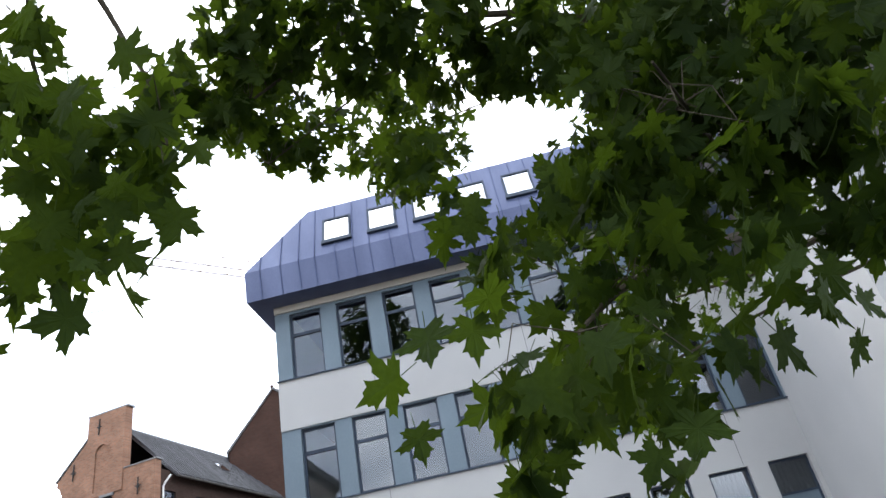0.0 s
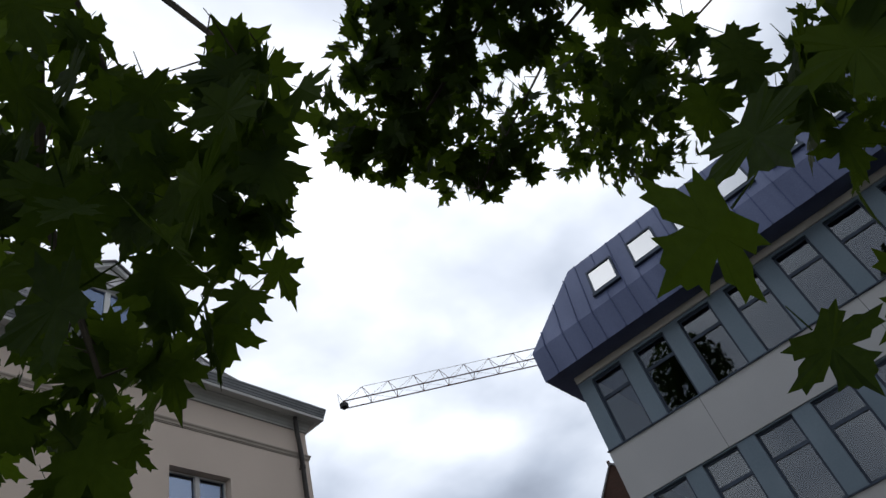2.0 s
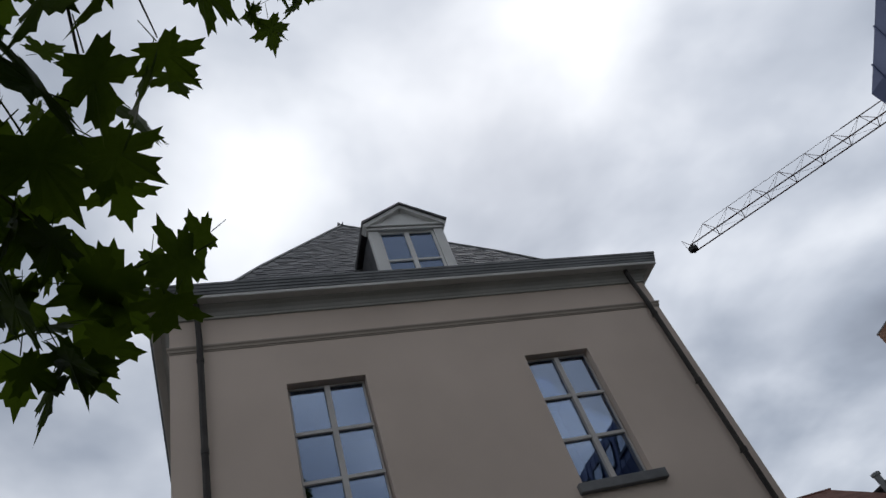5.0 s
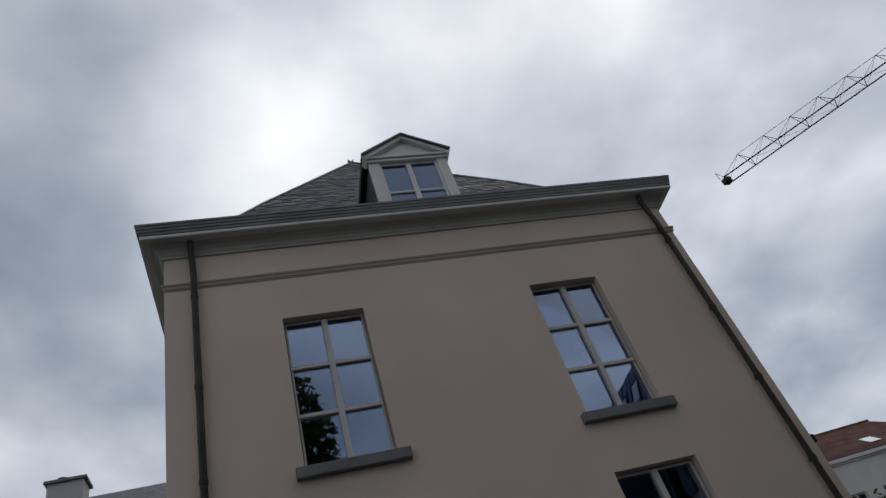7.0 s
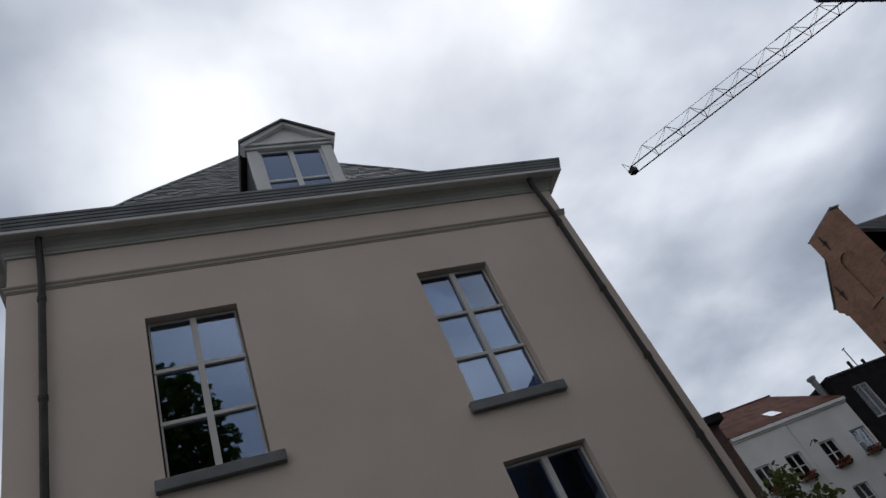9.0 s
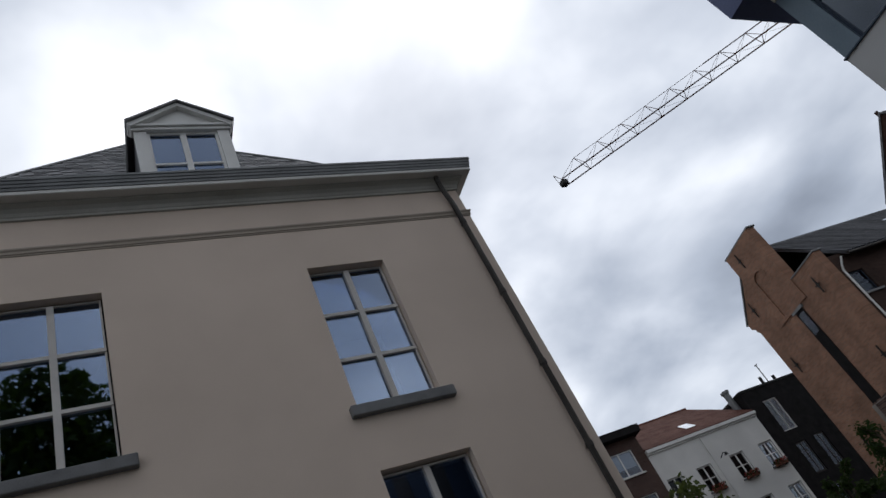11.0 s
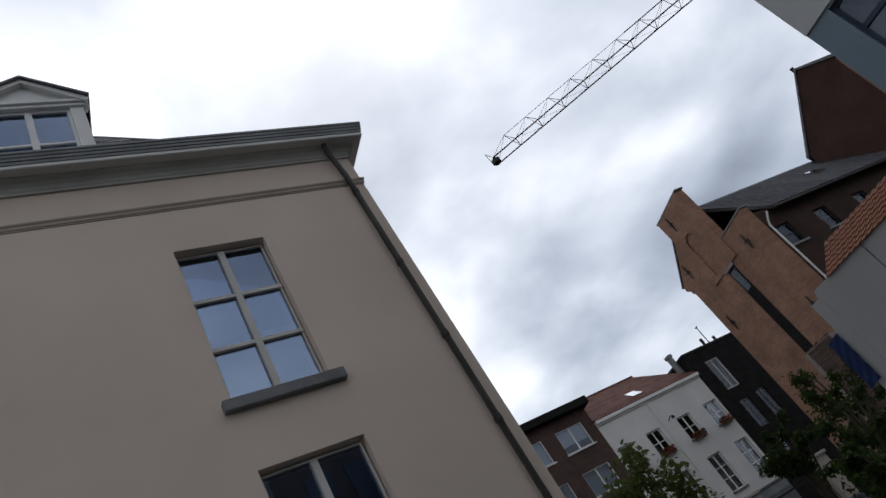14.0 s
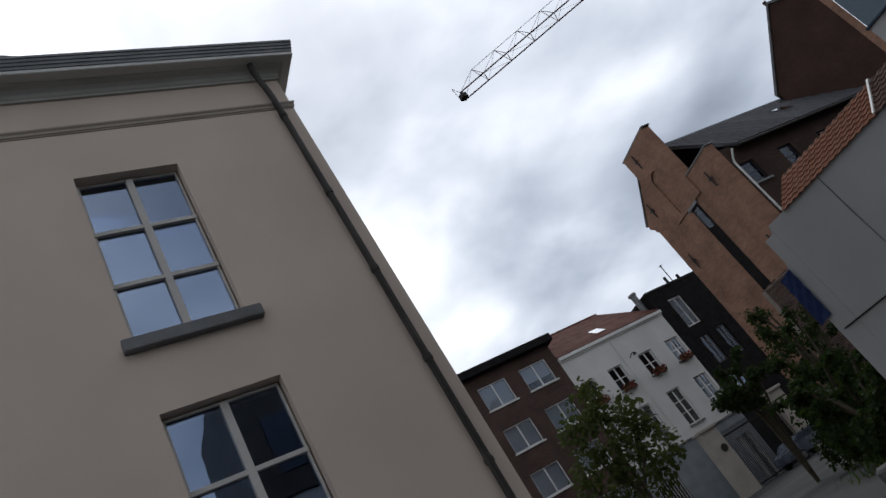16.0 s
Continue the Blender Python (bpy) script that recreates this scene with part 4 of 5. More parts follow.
aw = apart_("window", boxes((10.82, 10.88, -2.3, -0.9, 1.55, 1.62), (10.82, 10.88, -2.3, -0.9, 2.43, 2.5), (10.82, 10.88, -2.3, -2.23, 1.62, 2.43), (10.82, 10.88, -0.97, -0.9, 1.62, 2.43)), M["darkframe"])
apart_("pane", boxes((10.845, 10.852, -2.23, -0.97, 1.62, 2.43)), G_PLAIN, parent=aw).visible_shadow = False
b = bmesh.new()
rod(b, (10.68, 0.44, 2.24), (10.68, -0.82, 2.25), 0.014, 6)
apart_("conduit", b, M["iron"])
b = bmesh.new()
tube(b, [(10.685, -1.15, 4.36), (10.685, -1.14, 3.58), (10.685, -1.15, 2.78), (10.685, -1.15, 2.52)], 0.006, 5)
apart_("cable", b, M["iron"])
b = bmesh.new()
tube(b, [(10.66, -3.36, 4.25), (10.66, -3.39, 4.62), (10.64, -3.5, 4.72), (10.5, -3.78, 4.66), (10.48, -3.84, 4.4), (10.48, -3.86, 0)], 0.022, 6)
apart_("downpipe", b, M["gutter"])
RS = Vector((1.1, 0, 0.86)).normalized()
RN = Vector((-RS.z, 0, RS.x))
bm = bmesh.new()
prism(bm, [(10.73, 4.37), (11.54, 5.0), (13.6, 4.2), (13.6, 4.1), (11.54, 4.93), (10.78, 4.365)], 3.13, Matrix(((1, 0, 0, 0), (0, 1, 0, -3.42), (0, 0, 1, 0), (0, 0, 0, 1))))
aroof = apart_("roof", bm, M["mortar"])


def pantile(mat):
    """Tile in an S curve: a roll along one side, a shallow pan, a thick lower lip."""
    bm = bmesh.new()
    curve = [(0.0, 0.014), (0.022, 0.03), (0.048, 0.03), (0.07, 0.014), (0.11, 0.007), (0.15, 0.014)]
    rows = [[bm.verts.new((x, y, z + dz)) for x, z in curve] for y, dz in ((0.0, -0.014), (0.0, 0.0), (0.205, 0.0), (0.205, -0.014))]
    for p, q in zip(rows, rows[1:] + rows[:1]):
        for k in range(5):
            bm.faces.new((p[k], p[k + 1], q[k + 1], q[k]))
    bm.faces.new([r[0] for r in rows][::-1]), bm.faces.new([r[5] for r in rows])
    bmesh.ops.recalc_face_normals(bm, faces=bm.faces)
    return mesh_of(bm, "pantile", mat)


PT, PTO = pantile(M["tile"]), pantile(M["oldtile"])
rng = random.Random(8)
for r in range(7):
    for c in range(21):
        y = -0.27 - 0.15 * c
        o = Vector((10.655, y, 4.345)) + RS * (0.16 * r) + RN * 0.02
        fr = Matrix(((0, RS.x, RN.x, o.x), (-1, 0, 0, o.y), (0, RS.z, RN.z, o.z), (0, 0, 0, 1)))
        shared("pantile", PT if y > -2.5 else PTO, aroof, AM @ fr @ Matrix.Rotation(-0.13 + rng.uniform(-0.003, 0.003), 4, "X"))
b = bmesh.new()
box(b, 0.02, 1.15, -0.02, 0.02, 0.02, 0.055, Matrix(((RS.x, 0, RN.x, 10.65), (0, 1, 0, -2.52), (RS.z, 0, RN.z, 4.36), (0, 0, 0, 1))))
apart_("verge_flashing", b, M["white"], "white mortar verge", parent=aroof)
b = bmesh.new()
rod(b, (11.55, -3.4, 5.02), (11.55, -0.27, 5.02), 0.045, 8)
apart_("ridge_tiles", b, M["oldtile"], parent=aroof)

# old brick wall end beside the annex
bwall = thing("brick_wall", "old weathered brick garden wall with loose coping", "garden wall", pose(23.3, 8.85, 0))
core = part("core", boxes((-0.22, 2.4, -0.5, 0.9, -0.1, 6.05)), M["mortar"], bwall)


def brick_mesh(name, lx, ly):
    b = bmesh.new()
    box(b, -lx / 2, lx / 2, -ly / 2, ly / 2, -0.03, 0.03)
    return mesh_of(b, name, M["oldbrick"])


STRETCH, HEADER = brick_mesh("brick", 0.06, 0.212), brick_mesh("brick_header", 0.06, 0.098)
rng = random.Random(3)
for r in range(60):
    z = 1.56 + 0.075 * r
    for k in range(5):
        y = -0.40 + 0.222 * k + (0.11 if r % 2 else 0.0)
        shared("brick", STRETCH, bwall, Matrix.Translation((-0.215 + rng.uniform(-0.012, 0.008), y, z)) @ Matrix.Rotation(rng.uniform(-0.02, 0.02), 4, "Z"))
    shared("brick", HEADER, bwall, Matrix.Translation((-0.215, -0.46 if r % 2 else 0.655, z)))
for k in range(7):
    shared("coping_brick", STRETCH, bwall, Matrix.Translation((-0.12 + 0.05 * (k % 3), -0.4 + 0.2 * k, 6.085 + 0.03 * (k % 2))) @ Matrix.Rotation(rng.uniform(-0.5, 0.5), 4, "Z"))
b = bmesh.new()
n = 8
vs = [[b.verts.new((10.655 + 0.012 * math.sin(3 * i + j), 0.72 - 0.30 * j / n, 2.5 + 1.02 * i / n + 0.06 * (j / n))) for j in range(n + 1)] for i in range(n + 1)]
for i in range(n):
    for j in range(n):
        b.faces.new((vs[i][j], vs[i][j + 1], vs[i + 1][j + 1], vs[i + 1][j]))
bmesh.ops.solidify(b, geom=b.faces[:], thickness=0.01)
sheet = part("tarpaulin", b, M["bluesheet"], None, "blue tarpaulin hung between white wall and brick wall")
sheet["category"] = "tarpaulin"

# ---------------------------------------------------------------- row of houses along the street
RF = pose(29.33, 29.77, 0, 0, 0, -8.51)


def in_row(parent):
    return lambda name, bm, mat, label="", parent=parent, p0=parent: part(name, bm, mat, parent or p0, label)


brown = thing("apartment_block", "dark brown brick apartment block with flat overhanging roof", "apartment block", RF)
mk = in_row(brown)
bh = [(x, x + 2.2, z, z + 1.68) for x in (-12.95, -9.65, -6.35, -3.02) for z in (12.2, 9.08, 5.95, 2.8)]
mk("wall", wall(-14.0, -0.02, -0.1, 14.65, 0.35, bh, south(0)), M["rowbrick"])
mk("wall", boxes((-14.0, -0.02, 8.7, 9.0, -0.1, 14.65)), M["rowbrick"])
mk("wall", boxes((-14.0, -13.7, 0.35, 8.7, -0.1, 14.65)), M["rowbrick"])
mk("wall", boxes((-0.32, -0.02, 0.35, 8.7, -0.1, 14.65)), M["rowbrick"])
mk("roof_slab", boxes((-14.3, 0.3, -0.65, 9.2, 14.65, 15.2), bevel=0.03), M["blackwall"], "dark flat roof with deep edge")
for x in (-1.8, -6.3):
    mk("vent", boxes((x, x + 0.5, 1.0, 1.5, 15.2, 15.6), bevel=0.03), M["iron"])
for h in bh:
    w = sash(brown, h[0], h[1], h[2], h[3], 0.1, 2, 1, M["white"], G_PLAIN, make=mk, bar=0.05, edge=0.07, mid_bar=0.09)
    mk("blind", boxes((h[0] + 0.07, h[1] - 0.07, 0.24, 0.26, h[2] + 0.07 + (0.5 if h[2] > 12 and h[0] > -4 else 0), h[3] - 0.07)), M["blind"], parent=w)
    mk("sill", boxes((h[0] - 0.1, h[1] + 0.1, -0.08, 0.09, h[2] - 0.1, h[2] - 0.004)), M["trim"], parent=w)

town = thing("white_townhouse", "white plastered townhouse with red tile roof and flower boxes", "townhouse", RF)
mk = in_row(town)
lefts = (0.30, 2.78, 5.62, 8.25)
th = [(x, x + 1.25, 9.4, 11.15) for x in lefts] + [(x, x + 1.2, 5.35, 7.97) for x in lefts]
gh = [(0.5, 2.4, 0.9, 3.2), (5.9, 7.3, 1.0, 2.9), (7.9, 9.1, 0.0, 3.2)]
mk("wall", wall(0.0, 9.68, 4.7, 13.0, 0.4, th, south(0)), M["limewash"])
mk("wall", boxes((0.0, 0.3, 0.4, 8.6, -0.1, 13.0)), M["limewash"])
mk("wall", boxes((9.38, 9.68, 0.4, 8.6, -0.1, 13.0)), M["limewash"])
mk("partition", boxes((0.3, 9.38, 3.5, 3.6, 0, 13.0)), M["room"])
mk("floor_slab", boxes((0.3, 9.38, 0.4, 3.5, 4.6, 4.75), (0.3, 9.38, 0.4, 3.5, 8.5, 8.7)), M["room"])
mk("plinth", wall(0.0, 9.68, -0.1, 4.6, 0.46, gh, south(-0.06)), M["greystone"], "grey stone ground floor")
mk("ledge", boxes((0.0, 9.68, -0.16, 0.3, 4.6, 4.7)), M["stone"])
mk("wall", boxes((0.0, 9.68, 8.6, 9.0, -0.1, 13.0)), M["limewash"])
mk("cornice", boxes((0.0, 9.68, -0.1, 0.4, 13.0, 13.12), (0.0, 9.72, -0.22, 0.4, 13.12, 13.36), bevel=0.02), M["trim"])
b = bmesh.new()
v = [b.verts.new(p) for p in ((0, -0.2, 13.37), (9.7, -0.2, 13.37), (7.9, 4.3, 16.55), (0, 4.3, 16.55), (9.7, 8.9, 13.37), (0, 8.9, 13.37))]
b.faces.new((v[0], v[1], v[2], v[3])), b.faces.new((v[1], v[4], v[2])), b.faces.new((v[4], v[5], v[3], v[2])), b.faces.new((v[0], v[3], v[5])), b.faces.new((v[0], v[5], v[4], v[1]))
troof = mk("roof", b, M["redroof"], "red-brown tiled roof")
rs = Vector((0, 4.5, 3.18)).normalized()
for k in range(20):   # tile courses
    s = 0.27 * k + 0.05
    x1 = 9.66 - 1.8 * s / 5.51
    b = bmesh.new()
    box(b, 0.0, x1, 0, 0.3, 0.01, 0.045, Matrix.Translation((0, -0.2 + rs.y * s, 13.37 + rs.z * s)) @ Matrix.Rotation(math.atan2(rs.z, rs.y) - 0.05, 4, "X"))
    mk("tile_course", b, M["redroof"], parent=troof)
for k in range(26):
    b = bmesh.new()
    rod(b, (0.31 * k, 4.3, 16.58), (0.31 * k + 0.29, 4.3, 16.60), 0.1, 6)
    mk("ridge_tile", b, M["redroof"], parent=troof)
b = bmesh.new()
box(b, 0, 0.85, 0, 1.1, 0.02, 0.10, Matrix.Translation((4.3, 0.5, 13.9)) @ Matrix.Rotation(math.atan2(rs.z, rs.y), 4, "X"))
mk("roof_window", b, G_SKYLIGHT, "bright roof window", parent=troof)
b = bmesh.new()
rod(b, (9.45, 0.9, 13.2), (9.35, 0.9, 15.5), 0.25, 10), rod(b, (9.35, 0.9, 15.5), (9.34, 0.9, 15.7), 0.34, 10)
mk("flue", b, M["gutter"], "zinc chimney flue")
b = bmesh.new()
rod(b, (4.4, -0.08, 4.75), (4.4, -0.08, 13.0), 0.045, 8)
mk("downpipe", b, M["trim"])
b = bmesh.new()
tube(b, [(5.0, 0, 11.2), (5.0, -0.5, 11.35), (5.0, -0.75, 11.25)], 0.03, 6), rod(b, (5.0, -0.75, 11.1), (5.0, -0.75, 11.3), 0.16, 8, 0.05)
mk("street_lamp_arm", b, M["iron"])
for h in th:
    w = sash(town, h[0], h[1], h[2], h[3], 0.14, 2, 2 if h[2] > 9 else 3, M["white"], G_PLAIN, make=mk, bar=0.06, edge=0.08, mid_bar=0.1)
    mk("sill", boxes((h[0] - 0.08, h[1] + 0.08, -0.1, 0.13, h[2] - 0.12, h[2] - 0.004)), M["stone"], parent=w)
for h in th[4:]:
    mk("net_curtain", boxes((h[0] + 0.08, h[1] - 0.08, 0.30, 0.31, h[2] + 0.1, h[3] - 0.1)), M["curtain"], "grey net curtain")
for h in gh:
    w = sash(town, h[0], h[1], h[2], h[3], 0.12, 2, 1, M["darkframe"], G_PLAIN, make=mk)
    for k in range(9):
        b = bmesh.new()
        x = h[0] + (h[1] - h[0]) * (k + 0.5) / 9
        rod(b, (x, 0.02, h[2]), (x, 0.02, h[3]), 0.02, 5)
        mk("window_bar", b, M["white"], parent=w)
rng = random.Random(12)
for x in lefts:
    fb = thing("flower_box", "window box full of red flowers", "flower box", RF @ pose(x + 0.62, -0.24, 9.28), "flower boxes of the white townhouse")
    part("trough", boxes((-0.5, 0.5, -0.12, 0.12, -0.02, 0.17), bevel=0.01), M["terracotta"], fb)
    part("trough_bracket", boxes((-0.4, -0.36, 0.0, 0.24, -0.06, -0.02), (0.36, 0.4, 0.0, 0.24, -0.06, -0.02)), M["iron"], fb)
    for nm, mt, cnt, sp in (("foliage", M["shrubleaf"], 120, 0.17), ("blossoms", M["flower"], 110, 0.2)):
        b = bmesh.new()
        for _ in range(cnt):
            p = Vector((rng.uniform(-0.52, 0.52), rng.uniform(-0.22, 0.1), rng.uniform(0.02, 0.4)))
            q = Euler((rng.uniform(0, 6), rng.uniform(0, 6), 0)).to_matrix()
            vs = [b.verts.new(p + q @ Vector(c)) for c in ((-0.05, 0, 0), (0.05, 0, 0), (0.02, 0.08, 0.01), (-0.03, 0.07, -0.01))]
            b.faces.new(vs)
        part(nm, b, mt, fb, kind="stuff")

black = thing("black_townhouse", "narrow townhouse clad in black slate with flat roof", "townhouse", RF)
mk = in_row(black)
kh = [(11.05, 12.35, 11.28, 13.85), (11.1, 12.1, 7.95, 10.3), (12.9, 13.9, 7.95, 10.4), (11.0, 12.2, 5.2, 7.0)]
mk("wall", wall(9.7, 15.6, -0.1, 14.9, 0.35, kh, south(0.05)), M["blackwall"])
mk("wall", boxes((9.7, 15.6, 8.7, 9.0, -0.1, 14.9)), M["blackwall"])
mk("partition", boxes((10.0, 15.3, 3.0, 3.1, 0, 14.9)), M["room"])
mk("wall", boxes((9.7, 10.0, 0.4, 8.7, -0.1, 14.9)), M["blackwall"])
mk("wall", boxes((15.3, 15.6, 0.4, 8.7, -0.1, 14.9)), M["blackwall"])
mk("roof", boxes((9.66, 15.65, -0.02, 9.0, 14.9, 15.05)), M["iron"], "flat dark roof")
for h in kh:
    w = sash(black, h[0], h[1], h[2], h[3], 0.15, 2, 1, M["trim"] if h[2] > 11 else M["pipe"], G_PLAIN, make=mk, edge=0.09)
    if h[2] > 11:
        mk("blind", boxes((h[0] + 0.09, h[1] - 0.09, 0.3, 0.32, h[2] + 0.8, h[3] - 0.09)), M["blind"], parent=w)
b = bmesh.new()
rod(b, (13.6, 1, 15.0), (13.6, 1, 16.9), 0.04, 6), rod(b, (13.45, 1, 16.85), (13.75, 1, 16.95), 0.05, 5), rod(b, (13.1, 1, 15.0), (13.1, 1, 15.9), 0.12, 8), rod(b, (14.3, 1, 15.0), (14.3, 1, 15.7), 0.12, 8)
mk("antenna", b, M["iron"])

for k, (x0, x1) in enumerate(((3.9, 5.2), (10.4, 11.5))):
    pier = thing("gate_pier", "tall beige stone gate pier with a cap", "gate pier", RF @ pose((x0 + x1) / 2, -2.2, 0), "piers of the street gate")
    w = (x1 - x0) / 2
    part("shaft", boxes((-w, w, -0.35, 0.35, -0.1, 4.35), bevel=0.02), M["beigepier"], pier)
    part("cap", boxes((-w - 0.12, w + 0.12, -0.47, 0.47, 4.35, 4.55), bevel=0.03), M["beigepier"], pier)
    if not k:
        b = bmesh.new()
        rod(b, (0.2, -0.42, 3.0), (0.2, -0.35, 3.0), 0.24, 14), rod(b, (0.2, -0.45, 3.0), (0.2, -0.42, 3.0), 0.14, 12)
        part("roundel", b, M["pipe"], pier)
gate = thing("iron_gate", "dark iron railing gate between stone piers", "gate", RF @ pose(7.8, -2.2, 0))
part("top_rail", boxes((-2.6, 2.6, -0.03, 0.03, 3.5, 3.62)), M["iron"], gate)
part("bottom_rail", boxes((-2.6, 2.6, -0.03, 0.03, 0.15, 0.25)), M["iron"], gate)
b = bmesh.new()
rod(b, (0, 0, 0.0), (0, 0, 3.75), 0.022, 6), rod(b, (0, 0, 3.75), (0, 0, 3.95), 0.04, 6, 0.0)
BAR = mesh_of(b, "gate_bar", M["iron"])
for k in range(34):
    shared("gate_bar", BAR, gate, Matrix.Translation((-2.5 + 0.1515 * k, 0, 0)))

# ---------------------------------------------------------------- parked car
car = thing("car", "parked silver-blue hatchback behind the shrubs", "car", RF @ pose(7.4, -5.2, 0, 0, 0, 6))
side = [(-2.05, 0.35), (-2.05, 0.8), (-1.85, 0.95), (-1.45, 1.0), (-0.9, 1.38), (0.0, 1.46), (0.75, 1.40), (1.35, 1.0), (1.95, 0.85), (2.08, 0.6), (2.05, 0.3)]
b = prism(bmesh.new(), side, 1.7, Matrix.Translation((0, -0.85, 0)))
bmesh.ops.bevel(b, geom=b.edges[:], offset=0.06, segments=2, affect="EDGES")
body = part("body", b, M["carpaint"], car)
for s in (-0.856, 0.85):
    part("side_window", prism(bmesh.new(), [(-1.2, 1.03), (-0.82, 1.32), (0.0, 1.38), (0.66, 1.33), (1.1, 1.03)], 0.006, Matrix.Translation((0, s, 0))), M["darkframe"], body)
b = bmesh.new()
prism(b, [(0.82, 1.37), (1.33, 1.03), (1.345, 1.04), (0.835, 1.385)], 1.4, Matrix.Translation((0, -0.7, 0.0)))
part("windscreen", b, G_SKYLIGHT, body)
for x in (-1.3, 1.3):
    for y in (-0.86, 0.66):
        b = bmesh.new()
        rod(b, (x, y, 0.31), (x, y + 0.2, 0.31), 0.31, 18)
        wh = part("wheel", b, M["rubber"], car)
        b = bmesh.new()
        rod(b, (x, y - 0.012 if y < 0 else y + 0.2, 0.31), (x, y if y < 0 else y + 0.212, 0.31), 0.19, 14)
        part("rim", b, M["gutter"], wh)
for y in (-0.6, 0.6):
    part("headlight", boxes((2.0, 2.09, y - 0.16, y + 0.16, 0.62, 0.76), bevel=0.02), M["blind"], car)

dark_car = copy_thing(car, RF @ pose(13.0, -4.6, 0, 0, 0, 80))
tagged(dark_car, "parked dark blue car beside the planted strip")
for o in dark_car.children:
    if o.name.startswith("body"):
        o.data = o.data.copy()
        o.data.materials[0] = M["darkpaint"]

block = part("concrete_block", boxes((-0.2, 0.2, -0.2, 0.2, -0.02, 0.68), bevel=0.025), M["concrete"], None, "square grey concrete post on the asphalt")
block["category"] = "post"
block.matrix_world = pose(5.25, -2.4, 0, 0, 0, 36)

# ---------------------------------------------------------------- neighbour beyond the stucco house
neigh = thing("neighbour_house", "pale neighbouring house with slate roof and white chimney", "house", pose(-11.5, 17.8, 0))
part("wall", boxes((-5.0, 4.6, 0, 8.0, -0.1, 13.2)), M["render"], neigh)
part("roof", prism(bmesh.new(), [(-0.4, 13.1), (4.0, 16.5), (8.4, 13.1), (8.4, 13.22), (4.0, 16.65), (-0.4, 13.22)], 10.2, Matrix(((0, 1, 0, -5.3), (1, 0, 0, 0), (0, 0, 1, 0), (0, 0, 0, 1)))), M["darkslate"], neigh)
ch = part("chimney", boxes((-0.9, 0.35, -0.35, 0.5, 11.5, 15.25), bevel=0.02), M["render"], neigh, "white plastered chimney")
part("cap", boxes((-1.0, 0.45, -0.45, 0.6, 15.25, 15.35)), M["stone"], ch)
b = bmesh.new()
rod(b, (-0.5, 0.1, 15.35), (-0.5, 0.1, 15.6), 0.2, 10)
part("pot", b, M["pipe"], ch)

# ---------------------------------------------------------------- tower crane
JD = Vector((0.666, -0.746, 0)).normalized()
JS = Vector((0.746, 0.666, 0)).normalized()
TIP = Vector((31.55, 23.5, 33.55))
LEN, HJ, WJ = 46.0, 1.4, 1.15
BASE = TIP + JD * LEN
crane = thing("tower_crane", "slender rust-red lattice tower crane", "crane", pose(BASE.x, BASE.y, 0))
CM = Matrix.Translation((-BASE.x, -BASE.y, 0))


def cpart(name, bm, label="", kind="", mat=None):
    bmesh.ops.transform(bm, matrix=CM, verts=bm.verts)
    return part(name, bm, mat or M["crane"], crane, label, kind)


Z = Vector((0, 0, 1))
for s in (-0.5, 0.5):
    cpart("bottom_chord", rod(bmesh.new(), TIP + JS * WJ * s, BASE + JS * WJ * s, 0.06, 6))
cpart("top_chord", rod(bmesh.new(), TIP + JD * 1.75 + Z * HJ, TIP + JD * 13.8 + Z * HJ, 0.022, 6))
cpart("top_chord", rod(bmesh.new(), TIP + JD * 13.8 + Z * HJ, BASE + Z * HJ, 0.05, 6))
b = bmesh.new()
PITCH = 2.25
n = int((LEN - 2) / PITCH)
for k in range(n):   # steep stout braces forward, long thin ones back
    p, q, r = (TIP + JD * (1.75 + PITCH * e) for e in (k, k + 0.24, k + 1))
    for s in (-0.5, 0.5):
        rod(b, p + Z * HJ, q + JS * WJ * s, 0.026, 4), rod(b, q + JS * WJ * s, r + Z * HJ, 0.013, 4)
    rod(b, q - JS * WJ * 0.5, q + JS * WJ * 0.5, 0.03, 4), rod(b, q - JS * WJ * 0.5, r + JD * 0.24 * PITCH + JS * WJ * 0.5, 0.013, 4)
for s in (-0.5, 0.5):
    rod(b, TIP + JS * WJ * s, TIP + JD * 1.75 + Z * HJ, 0.016, 4)
cpart("lattice", b, "thin diagonal bracing", "stuff")
cpart("tip_block", box(bmesh.new(), TIP.x - 0.28, TIP.x + 0.28, TIP.y - 0.28, TIP.y + 0.28, TIP.z - 0.3, TIP.z + 0.2, bevel=0.05), "dark pulley block", mat=M["iron"])
b = bmesh.new()
for s in (-0.5, 0.5):
    rod(b, TIP + JS * WJ * s, TIP + JS * WJ * s - JD * 0.35 + Z * 0.75, 0.022, 4)
rod(b, TIP + JS * WJ * 0.5 - JD * 0.35 + Z * 0.75, TIP - JS * WJ * 0.5 - JD * 0.35 + Z * 0.75, 0.022, 4)
cpart("tip_rail", b)
for a in (-0.7, 0.7):
    for c in (-0.7, 0.7):
        cpart("mast_chord", rod(bmesh.new(), BASE * 1 + Vector((a, c, -BASE.z)), BASE + Vector((a, c, 6.0)), 0.09, 6))
b = bmesh.new()
